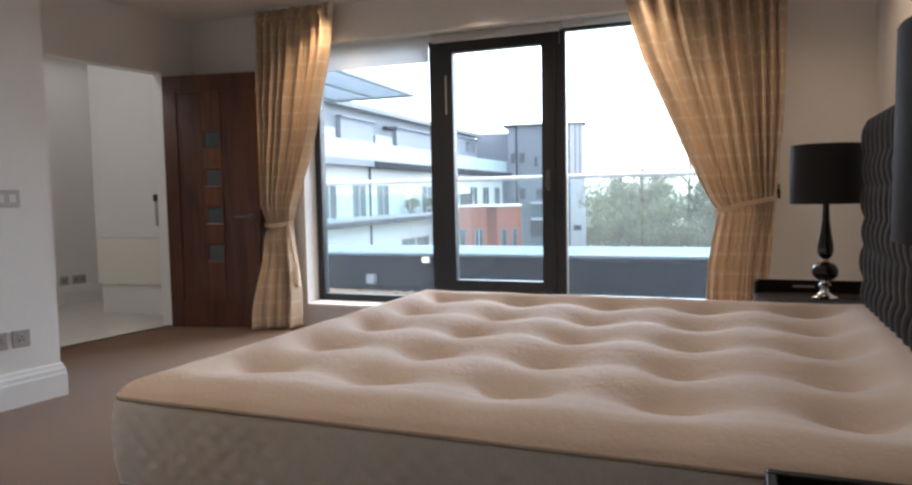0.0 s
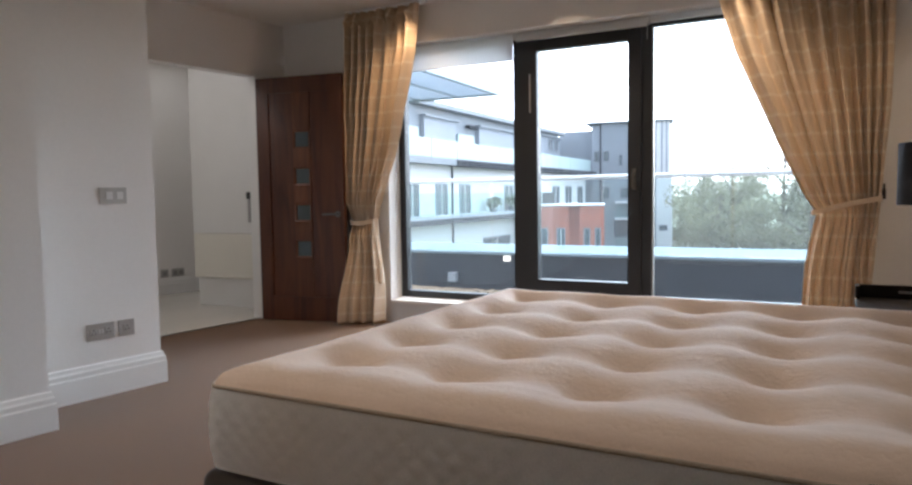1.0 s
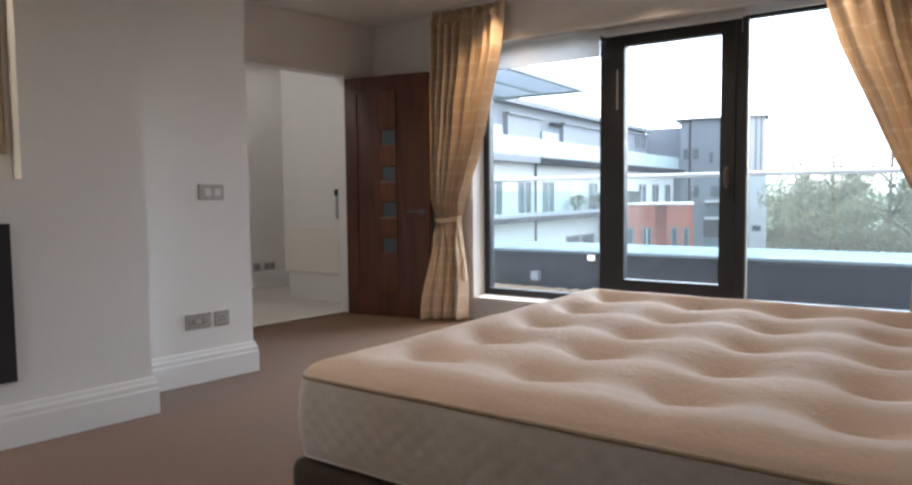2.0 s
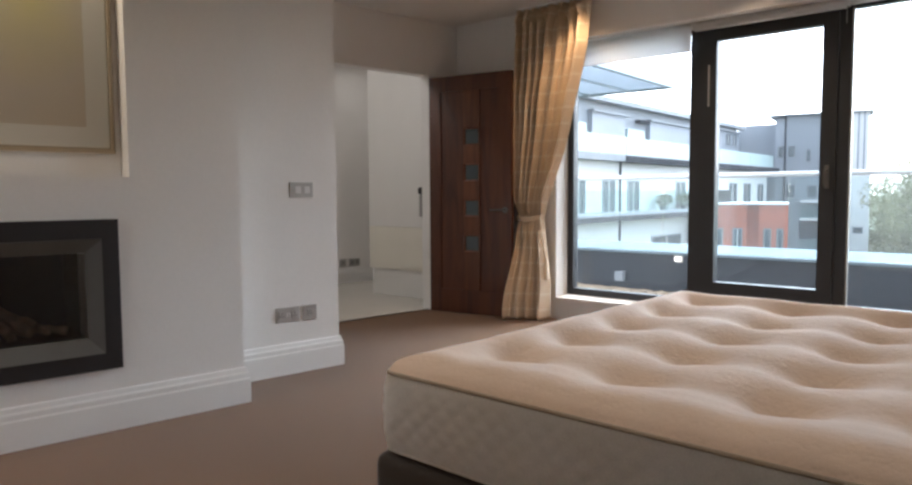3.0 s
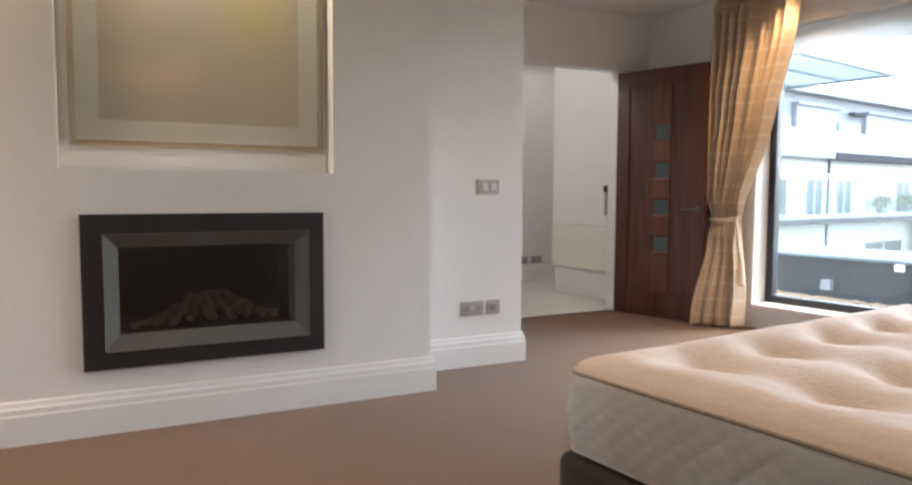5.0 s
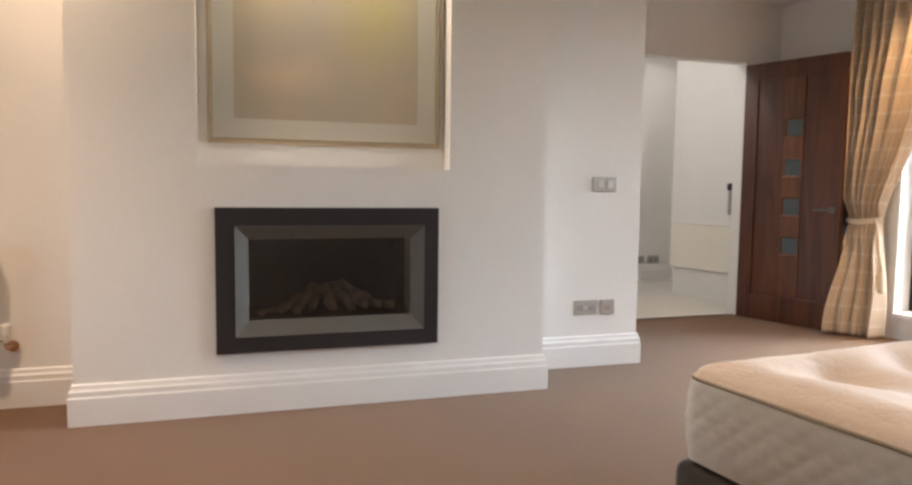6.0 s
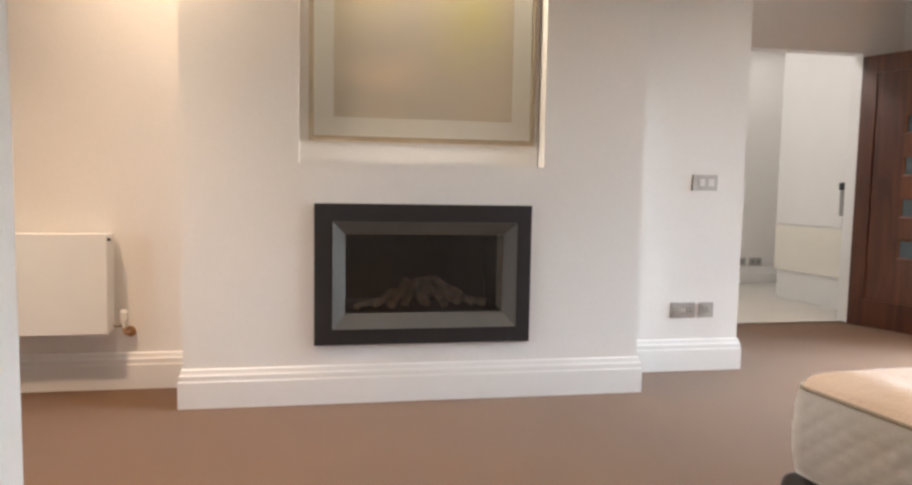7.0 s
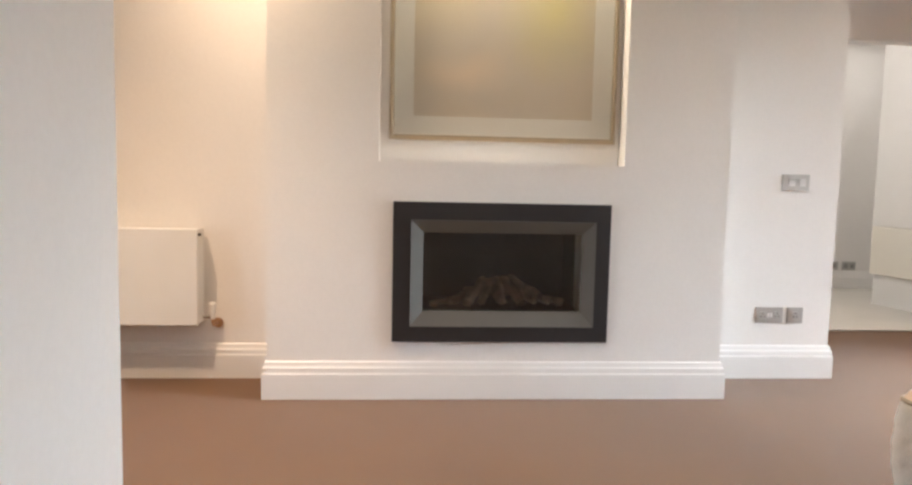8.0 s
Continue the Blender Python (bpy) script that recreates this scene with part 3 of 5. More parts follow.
def ring(y0, y1, z0, z1, iy0, iy1, iz0, iz1, x0, x1, xi):
    """A picture-frame ring in the y-z plane from x0 (wall) to x1 at its rim and xi at its inner edge."""
    bm = bmesh.new()
    o = [(y0, z0), (y1, z0), (y1, z1), (y0, z1)]
    i = [(iy0, iz0), (iy1, iz0), (iy1, iz1), (iy0, iz1)]
    ob_ = [bm.verts.new((x0, *p)) for p in o]
    of = [bm.verts.new((x1, *p)) for p in o]
    inf = [bm.verts.new((xi, *p)) for p in i]
    inb = [bm.verts.new((x0, *p)) for p in i]
    for k in range(4):
        j = (k + 1) % 4
        for a, b in ((ob_, of), (of, inf), (inf, inb), (inb, ob_)):
            bm.faces.new((a[k], a[j], b[j], b[k]))
    return bm


part("surround", ring(fy0, fy1, fz0, fz1, 0.009, 0.872, 0.350, 0.845, 0.001, 0.028, 0.028), "fire_frame", fire)
part("trim", ring(0.0095, 0.8715, 0.3505, 0.8445, 0.068, 0.812, 0.420, 0.786, 0.002, 0.040, 0.008), "fire_trim", fire, "bevelled pewter trim")
for fb in ((-0.40, -0.385, 0.02, 0.86, 0.38, 0.83), (-0.385, -0.001, 0.02, 0.066, 0.38, 0.83), (-0.385, -0.001, 0.812, 0.86, 0.38, 0.83),
           (-0.385, -0.001, 0.066, 0.812, 0.787, 0.83), (-0.385, -0.001, 0.066, 0.812, 0.38, 0.417)):
    part("firebox_panel", box(*fb), "firebox", fire, "soot-black steel firebox panel")
bed_ = bmesh.new()
bmesh.ops.create_grid(bed_, x_segments=14, y_segments=40, size=1)
for v in bed_.verts:
    h = noise.noise((v.co.x * 3, v.co.y * 12, 0)) * 0.012
    v.co = Vector((-0.20 + v.co.x * 0.17, 0.44 + v.co.y * 0.365, 0.428 + h))
part("ember_bed", bed_, "ember", fire, smooth=True)


def log_mesh(front, back, r, seed):
    """A knobbly log from its front end to its back end."""
    rng = random.Random(seed)
    p, q = Vector(front), Vector(back)
    pts = [p.lerp(q, k / 7) + Vector((0, rng.uniform(-0.006, 0.006), rng.uniform(-0.005, 0.005))) for k in range(8)]
    bm = tube(pts, [r * rng.uniform(0.85, 1.15) * (0.85 if k in (0, 7) else 1) for k in range(8)], 14)
    for v in bm.verts:
        v.co += Vector((0, noise.noise(v.co * 45 + Vector((seed, 0, 0))), noise.noise(v.co * 40 + Vector((0, seed, 0))))) * 0.008
    return bm


# front end, back end, thickness
LOGS = [((-0.06, 0.205, 0.447), (-0.20, 0.335, 0.500), 0.018), ((-0.05, 0.285, 0.450), (-0.22, 0.375, 0.535), 0.022), ((-0.04, 0.345, 0.452), (-0.22, 0.410, 0.530), 0.021),
        ((-0.04, 0.445, 0.455), (-0.24, 0.440, 0.535), 0.025), ((-0.05, 0.545, 0.450), (-0.22, 0.475, 0.545), 0.020), ((-0.06, 0.615, 0.450), (-0.22, 0.515, 0.550), 0.023),
        ((-0.08, 0.685, 0.448), (-0.20, 0.555, 0.520), 0.020), ((-0.26, 0.28, 0.470), (-0.26, 0.62, 0.475), 0.026), ((-0.10, 0.755, 0.444), (-0.14, 0.640, 0.470), 0.016), ((-0.05, 0.110, 0.440), (-0.10, 0.215, 0.455), 0.014)]
for n_, (lf, lb, lr) in enumerate(LOGS):
    part("log", log_mesh(lf, lb, lr, n_ + 3), "log", fire, smooth=True)

part("glass_front", box(0.004, 0.007, 0.069, 0.811, 0.421, 0.785), "fire_glass", fire, "clear fire glass with a pale veil in place of reflections")

# ---- picture in the niche ----
pic = thing("framed_picture", "large champagne-framed abstract picture hung in the lit niche", "picture", pose(BACK + 0.001, 0.450, 1.215))
p0, p1, phh = -0.549, 0.527, 0.90
part("frame", ring(p0, p1, 0, phh, p0 + 0.012, p1 - 0.012, 0.012, phh - 0.012, 0.0, 0.022, 0.034), "champagne", pic)
part("slip", ring(p0 + 0.0125, p1 - 0.0125, 0.0125, phh - 0.0125, p0 + 0.022, p1 - 0.022, 0.022, phh - 0.022, 0.0, 0.034, 0.038), "champagne", pic, "bevelled champagne metal slip")
part("backing", box(0.002, 0.014, p0 + 0.024, p1 - 0.024, 0.024, phh - 0.024), "mount", pic)
part("mount", ring(p0 + 0.023, p1 - 0.023, 0.023, phh - 0.023, -0.437, 0.414, 0.110, phh - 0.118, 0.015, 0.020, 0.018), "mount", pic, "cream mount board")
part("canvas", box(0.015, 0.0165, -0.436, 0.413, 0.111, phh - 0.119), "art", pic, "pale ochre and green abstract print")
part("glazing", box(0.0215, 0.0235, p0 + 0.0225, p1 - 0.0225, 0.0225, phh - 0.0225), "pane", pic, shadow=False)

# ---- radiator ----
rad = thing("radiator", "white flat-panel radiator with side grille on the wall", "radiator", pose(XR + 0.02, 0, 0))
part("front_panel", box(0.125, 0.14, -2.20, -1.012, 0.298, 0.770, 0.005), "plastic_white", rad)
part("back_panel", box(0.0, 0.012, -2.20, -1.03, 0.305, 0.762, 0.004), "plastic_white", rad)
part("side_cover", box(0.0125, 0.1245, -1.028, -1.0135, 0.303, 0.765, 0.003), "plastic_white", rad)
part("top_grille", join(*[box(0.014 + k * 0.0185, 0.024 + k * 0.0185, -2.19, -1.035, 0.755, 0.763) for k in range(6)]), "plastic_white", rad)
part("valve", moved(lathe([(0.010, 0), (0.012, 0.004), (0.012, 0.03), (0.017, 0.033), (0.018, 0.075), (0.014, 0.082)], 16), Matrix.Translation((0.05, -0.965, 0.315))), "plastic_white", rad)
part("valve_body", tube([(0.05, -1.02, 0.325), (0.05, -0.955, 0.325)], 0.009), "chrome", rad)
part("pipe", tube([(0.05, -0.965, 0.32), (0.05, -0.965, 0.295), (0.045, -0.962, 0.285), (-0.018, -0.955, 0.283)], 0.0075), "brass", rad)
part("escutcheon", moved(lathe([(0.006, 0), (0.026, 0.001), (0.024, 0.005), (0.010, 0.008)], 20), Matrix.Translation((-0.0195, -0.955, 0.283)) @ pose(0, 0, 0, 0, 90)), "brass", rad)
part("air_vent", moved(lathe([(0.007, 0), (0.007, 0.012), (0.004, 0.016)], 12), Matrix.Translation((0.11, -1.016, 0.74)) @ pose(0, 0, 0, -90)), "black", rad)

# ---- door ----
HINGE = pose(-4.797, 3.980, 0.008, 0, 0, 17.7)
dr = thing("door_1", "mahogany door with four small square frosted panes, standing open", "door", HINGE, kind="structure")
DW, DH, DT = 0.792, 2.015, 0.042
st, cx0, cx1 = 0.115, 0.338, 0.494
panes = [1.500, 1.200, 0.900, 0.600]
leaf = [box(0, st, -DT, 0, 0, DH), box(DW - st, DW, -DT, 0, 0, DH), box(st, DW - st, -DT, 0, 0, 0.20), box(st, DW - st, -DT, 0, DH - 0.13, DH)]
part("stile_frame", join(*leaf), "door", dr)
part("panel", box(st, cx0 - 0.001, -DT + 0.012, -0.012, 0.20, DH - 0.13), "door", dr)
part("panel", box(cx1 + 0.001, DW - st, -DT + 0.012, -0.012, 0.20, DH - 0.13), "door", dr)
zs = [0.20] + sorted([z for p in panes for z in (p - 0.075, p + 0.075)]) + [DH - 0.13]
rails = [box(cx0, cx1, -DT + 0.005, -0.005, a, b) for a, b in zip(zs[0::2], zs[1::2])]
part("centre_panel", join(*rails), "door_centre", dr, "lighter reddish centre strip")
for pz in panes:
    g = part("pane", box(cx0 + 0.012, cx1 - 0.012, -DT + 0.016, -0.016, pz - 0.063, pz + 0.063), "door_glass", dr, "frosted glass pane")
    part("bead", moved(ring(cx0, cx1, pz - 0.075, pz + 0.075, cx0 + 0.014, cx1 - 0.014, pz - 0.061, pz + 0.061, 0, 0.040, 0.034), Matrix.Translation((0, -0.001, 0)) @ Matrix.Rotation(radians(-90), 4, "Z")), "door_centre", g)
hd = part("handle", join(moved(lathe([(0.025, 0), (0.025, 0.007), (0.011, 0.010), (0.010, 0.048)], 20), pose(0.735, -DT, 0.885, 90)),
                         tube([(0.735, -DT - 0.048, 0.885), (0.715, -DT - 0.052, 0.886), (0.62, -DT - 0.050, 0.885)], 0.009)), "fire_trim", dr, "dull grey metal lever handle", smooth=True)
for hz in (0.2, 1.0, 1.8):
    part("hinge", tube([(0.0, 0.004, hz), (0.0, 0.004, hz + 0.1)], 0.006), "steel", dr)

# ---- window and balcony door ----
wn_ = thing("window_1", "anthracite aluminium balcony window with a glazed door between fixed lights", "window", WIN, kind="structure")
A0, A1, D0, D1, A2 = WL + 0.001, -2.770 * K, -2.770 * K, -1.738 * K, WR - 0.001
ZB, ZT = SILL + 0.001, SOFF - 0.001
part("window_frame", join(box(A0, A0 + 0.055, -0.035, 0.035, ZB, ZT), box(A0 + 0.055, A1, -0.035, 0.035, ZB, ZB + 0.055), box(A0 + 0.055, A1, -0.035, 0.035, ZT - 0.055, ZT)), "frame", wn_)
part("window_frame", join(box(A2 - 0.055, A2, -0.035, 0.035, ZB, ZT), box(D1, A2 - 0.055, -0.035, 0.035, ZB, ZB + 0.10), box(D1, A2 - 0.055, -0.035, 0.035, ZT - 0.055, ZT)), "frame", wn_)
part("door_frame", join(box(D0, D0 + 0.085, -0.045, 0.045, ZB, ZT), box(D1 - 0.070, D1, -0.045, 0.045, ZB, ZT), box(D0 + 0.085, D1 - 0.070, -0.045, 0.045, ZT - 0.055, ZT), box(D0 + 0.085, D1 - 0.070, -0.045, 0.045, ZB, ZB + 0.05)), "frame", wn_)
L0, L1, LB, LT = D0 + 0.087, D1 - 0.072, ZB + 0.052, ZT - 0.057
P0, P1, PB, PT = -2.577 * K, -1.902 * K, 0.383, 2.098
dl_ = part("door_leaf", join(box(L0, P0, -0.058, 0.02, LB, LT), box(P1, L1, -0.058, 0.02, LB, LT), box(P0, P1, -0.058, 0.02, LB, PB), box(P0, P1, -0.058, 0.02, PT, LT)), "frame", wn_)
part("pane", box(P0, P1, -0.02, -0.008, PB, PT), "pane", dl_, shadow=False)
part("pane", box(A0 + 0.055, A1, -0.006, 0.006, ZB + 0.055, ZT - 0.055), "pane", wn_, shadow=False)
part("pane", box(D1, A2 - 0.055, -0.006, 0.006, ZB + 0.10, ZT - 0.055), "pane", wn_, shadow=False)
hx = (P1 + L1) / 2
part("door_handle", join(box(hx - 0.014, hx + 0.014, -0.070, -0.058, 1.05, 1.20, 0.004), box(hx - 0.010, hx + 0.010, -0.115, -0.070, 1.15, 1.17, 0.004), box(hx - 0.010, hx + 0.010, -0.118, -0.100, 1.07, 1.17, 0.005)), "fire_trim", dl_, "satin steel lever handle")
part("vent_strip", box(D0 + 0.136, D0 + 0.146, -0.066, -0.0585, 1.64, 1.93, 0.002), "steel", wn_, "pale aluminium vent strip")
part("gasket", box(D1 + 0.001, D1 + 0.012, -0.040, -0.006, ZB + 0.1, ZT - 0.055), "steel", wn_)

# assumed window out of view, added as a daylight source
w2 = thing("unseen_window", "unseen side window beyond the partition, added to let in daylight", "window", pose(0, -3.06, 0), kind="structure")
mid = (SW0 + SW1) / 2
part("window_frame", join(box(SW0 + 0.001, SW0 + 0.06, -0.03, 0.03, SZ0 + 0.001, SZ1 - 0.001), box(SW1 - 0.06, SW1 - 0.001, -0.03, 0.03, SZ0 + 0.001, SZ1 - 0.001), box(mid - 0.03, mid + 0.03, -0.03, 0.03, SZ0 + 0.06, SZ1 - 0.06),
                          box(SW0 + 0.06, SW1 - 0.06, -0.03, 0.03, SZ0 + 0.001, SZ0 + 0.06), box(SW0 + 0.06, SW1 - 0.06, -0.03, 0.03, SZ1 - 0.06, SZ1 - 0.001)), "frame", w2)
for g0, g1 in ((SW0 + 0.06, mid - 0.03), (mid + 0.03, SW1 - 0.06)):
    part("pane", box(g0, g1, -0.006, 0.006, SZ0 + 0.06, SZ1 - 0.06), "pane", w2, shadow=False)

# roller blinds under the soffit
for u0, u1, drop, lab in ((WL + 0.01, D0 + 0.045, 0.19, "white roller blind drawn a little way down"), (D0 + 0.050, D1 - 0.004, 0.055, "white roller blind rolled up over the door"), (D1 + 0.004, WR - 0.01, 0.035, "white roller blind rolled up above the fixed light")):
    b = thing("roller_blind", lab, "blind", WIN, group="roller blinds in the window")
    part("roller", moved(tube([(u0, 0, 0), (u1, 0, 0)], 0.024, 16), Matrix.Translation((0, -0.105, SOFF - 0.028))), "blind", b, smooth=True)
    part("fabric", box(u0 + 0.012, u1 - 0.012, -0.131, -0.129, SOFF - drop, SOFF - 0.028), "blind", b)
    part("bottom_bar", box(u0 + 0.012, u1 - 0.012, -0.136, -0.124, SOFF - drop - 0.018, SOFF - drop, 0.003), "blind", b)
    part("bracket", box(u1 - 0.009, u1 - 0.004, -0.135, -0.075, SOFF - 0.055, SOFF - 0.001), "plastic_white", b)
    if drop < 0.1:
        part("chain", tube([(u1 - 0.014, -0.115, SOFF - 0.03), (u1 - 0.014, -0.115, SOFF - 0.16)], 0.002, 6), "steel", b)


def smoothstep(a, b, t):
    s = max(0.0, min(1.0, (t - a) / (b - a)))
    return s * s * (3 - 2 * s)


def along(keys, z):
    """Linear reading of a short (z, value) table."""
    for (z0, v0), (z1, v1) in zip(keys, keys[1:]):
        if z <= z1:
            return v0 + (v1 - v0) * max(0.0, (z - z0) / (z1 - z0))
    return keys[-1][1]


def curtain(name, label, left, right, pleats, tie, seed, flare, depth=-0.31, slip=0.0, lead=1, spill=0.0):
    """A pleated curtain with a tie-back. left and right: (height, place) of its edges, from the floor up."""
    rng = random.Random(seed)
    bm = bmesh.new()
    uvl = bm.loops.layers.uv.new("cloth")
    cols, rows_ = pleats * 12, 90
    phase = [rng.uniform(-0.35, 0.35) for _ in range(pleats + 2)]
    size = [rng.uniform(0.65, 1.25) for _ in range(pleats + 2)]
    grid, width = [], pleats * 0.16
    for r in range(rows_ + 1):
        z = 0.012 + (CEIL - 0.015 - 0.012) * r / rows_
        a, b = along(left, z), along(right, z)
        pinch = math.exp(-((z - tie) / 0.10) ** 2)
        top = smoothstep(CEIL - 0.10, CEIL - 0.02, z)
        row = []
        for c in range(cols + 1):
            f = c / cols
            g = f if lead < 0 else 1 - f
            g = 0.62 * g + 0.38 * g ** 2.2
            k = (g if lead < 0 else 1 - g) * pleats
            i = int(min(k, pleats - 1e-6))
            bow = 0.10 * math.sin(2 * math.pi * (k - i)) / (2 * math.pi) if i < pleats else 0
            wave = math.sin(2 * math.pi * (k + phase[i] * (1 - top) * math.sin(math.pi * (k - i))))
            low = smoothstep(0.9, 0.0, z)
            soft = smoothstep(tie, tie - 0.25, z)
            wave = wave * (1 - 0.55 * soft) + 0.55 * soft * math.sin(2 * math.pi * (k * 0.47 + 0.2 + 0.15 * math.sin(3 * k + seed)))
            amp = (0.060 * (1 - 0.55 * pinch) * size[i] + 0.012 * low) * (1 - 0.45 * top)
            u = a + (b - a) * (f + bow / pleats) + 0.010 * noise.noise((f * 5, z * 1.6, seed))
            head = smoothstep(CEIL - 0.15, CEIL - 0.10, z)
            amp *= 1 + 0.25 * head * (1 - top)
            wave = wave + head * 0.45 * math.sin(6 * math.pi * k)
            v = depth + amp * wave + 0.022 * noise.noise((f * 3, z * 2.2, seed + 7)) - flare * low * 0.03 + 0.03 * pinch - spill * smoothstep(0.90, 0.05, z) * (1 - f) ** 1.3
            row.append(bm.verts.new((u, min(v, FACE - 0.03), z)))
        grid.append(row)
    for r in range(rows_):
        for c in range(cols):
            f = bm.faces.new((grid[r][c], grid[r][c + 1], grid[r + 1][c + 1], grid[r + 1][c]))
            for loop, (cc, rr) in zip(f.loops, ((c, r), (c + 1, r), (c + 1, r + 1), (c, r + 1))):
                loop[uvl].uv = (cc / cols * width, rr / rows_ * 2.5 + slip)
    t = thing(name, label, "curtain", WIN, group="curtains at the window")
    cl = part("cloth", bm, "cloth", t, smooth=True)
    sol = cl.modifiers.new("thickness", "SOLIDIFY")
    sol.thickness = 0.003
    a, b = along(left, tie), along(right, tie)
    return t, a, b


c1, ta, tb = curtain("curtain", "beige checked pinch-pleat curtain held by a tie-back",
                     [(0, -4.150), (0.20, -4.140), (0.40, -4.130), (0.60, -4.125), (0.81, -4.140), (1.0, -4.160), (1.4, -4.185), (1.78, -4.185), (2.05, -4.150), (2.5, -4.160)],
                     [(0, -3.825), (0.30, -3.825), (0.48, -3.845), (0.71, -3.880), (0.83, -3.900), (1.08, -3.800), (1.30, -3.715), (1.53, -3.640), (1.88, -3.560), (2.18, -3.495), (2.5, -3.459)], 8, 0.82, 3, 1.0, slip=-0.081, lead=1, spill=0.20)


def tie_band(t, a, b, za, zb, sag):
    pts = []
    for k in range(25):
        f = k / 24
        ang = math.pi * f
        pts.append((a - 0.012 + (b - a + 0.024) * f, -0.30 - 0.075 * math.sin(ang) ** 0.6, za + (zb - za) * f - sag * math.sin(ang)))
    bm = bmesh.new()
    rows_ = []
    for x_, y_, z_ in pts:
        rows_.append([bm.verts.new((x_, y_ + dy, z_ + dz)) for dy, dz in ((-0.006, -0.016), (-0.009, 0.0), (-0.006, 0.016), (0.004, 0.016), (0.004, -0.016))])
    for p, q in zip(rows_, rows_[1:]):
        for k in range(5):
            bm.faces.new((p[k], p[(k + 1) % 5], q[(k + 1) % 5], q[k]))
    uvl = bm.loops.layers.uv.new("cloth")
    for f in bm.faces:
        for loop in f.loops:
            loop[uvl].uv = (loop.vert.co.x * 1.0 + 0.05, 0.06)
    part("tie_back", bm, "cloth", t, smooth=True)


tie_band(c1, ta, tb, 0.83, 0.84, 0.020)
part("tie_cord", tube([(tb - 0.005, -0.345, 0.83), (tb + 0.018, -0.345, 0.72), (tb + 0.032, -0.345, 0.60), (tb + 0.050, -0.340, 0.50)], [0.010, 0.007, 0.008, 0.006], 8), "cloth", c1, smooth=True)
part("tassel", moved(lathe([(0.016, 0), (0.026, 0.01), (0.022, 0.13), (0.010, 0.155), (0.013, 0.170), (0.004, 0.185)], 14), Matrix.Translation((tb + 0.055, -0.34, 0.33))), "cloth", c1, smooth=True)

c2, ta, tb = curtain("curtain", "beige checked pinch-pleat curtain swept aside by a tie-back",
                     [(0, -0.82), (0.35, -0.795), (0.57, -0.780), (0.72, -0.753), (0.89, -0.715), (0.98, -0.775), (1.13, -0.850), (1.32, -0.940), (1.51, -1.022), (1.70, -1.105), (1.89, -1.185), (2.08, -1.245), (2.27, -1.300), (2.5, -1.36)],
                     [(0, -0.44), (0.50, -0.423), (0.76, -0.405), (0.98, -0.385), (1.19, -0.372), (1.47, -0.352), (1.82, -0.340), (2.5, -0.335)], 10, 0.92, 11, 1.0, lead=-1)
tie_band(c2, ta, tb, 0.890, 0.975, -0.008)
part("tie_hook", join(tube([(tb + 0.02, FACE - 0.001, 1.0), (tb + 0.02, -0.27, 0.99), (tb + 0.02, -0.29, 1.0), (tb + 0.02, -0.29, 1.06)], 0.006), box(tb + 0.005, tb + 0.035, FACE - 0.006, FACE - 0.001, 0.97, 1.03, 0.002)), "black", c2, "dark metal tie-back hook")
for nm, u0, u1 in (("curtain_track", -4.10 * K, -3.36 * K), ("curtain_track", -1.32 * K, -0.27 * K)):
    tr = thing(nm, "slim white ceiling track above the curtain", "curtain track", WIN, group="curtain tracks")
    part("rail", box(u0, u1, -0.335, -0.285, CEIL - 0.018, CEIL - 0.001, 0.003), "plastic_white", tr)

# ---- bed ----
BED = pose(-1.535, 1.104, 0, 0, 0, 6.5)
BL, BW, BT, BB = 1.90, 1.80, 0.572, 0.335
bedo = thing("divan_base", "dark fabric divan bed base with rounded corners", "bed base", BED)
part("body", box(-0.022, BL + 0.02, -0.02, BW + 0.02, 0.05, BB - 0.002, 0.035, 4), "divan", bedo, smooth=True)
for fx in (0.12, BL - 0.12):
    for fy in (0.12, BW - 0.12):
        part("foot", moved(lathe([(0.022, 0), (0.024, 0.04), (0.018, 0.055)], 14), Matrix.Translation((fx, fy, 0.001))), "black", bedo)

mat_ = thing("mattress", "cream tufted mattress with quilted border and piped edges, bare", "mattress", BED)
TU = [0.202 + 0.360 * k for k in range(5)]
TV = [0.336 + 0.328 * k for k in range(5)]


def top_height(u, v):
    h = 0.0
    for tu in TU:
        for tv in TV:
            d = math.sqrt(((u - tu) / 1.12) ** 2 + (v - tv) ** 2 + 0.00012)
            if d < 0.6:
                h -= 0.098 * math.exp(-d / 0.088)
    for tv in TV:
        h -= 0.007 * math.exp(-((v - tv) / 0.07) ** 2)
    for tu in TU:
        h -= 0.007 * math.exp(-((u - tu) / 0.07) ** 2)
    edge = min(u, v, BL - u, BW - v)
    h *= smoothstep(0.02, 0.17, edge)
    h += 0.044 * (1 - (1 - min(edge / 0.15, 1.0)) ** 2.2) + 0.012 * smoothstep(0.0, 0.014, edge) - 0.014
    return h + 0.0025 * noise.noise((u * 9, v * 9, 3)) + 0.0012 * noise.noise((u * 40, v * 40, 9))


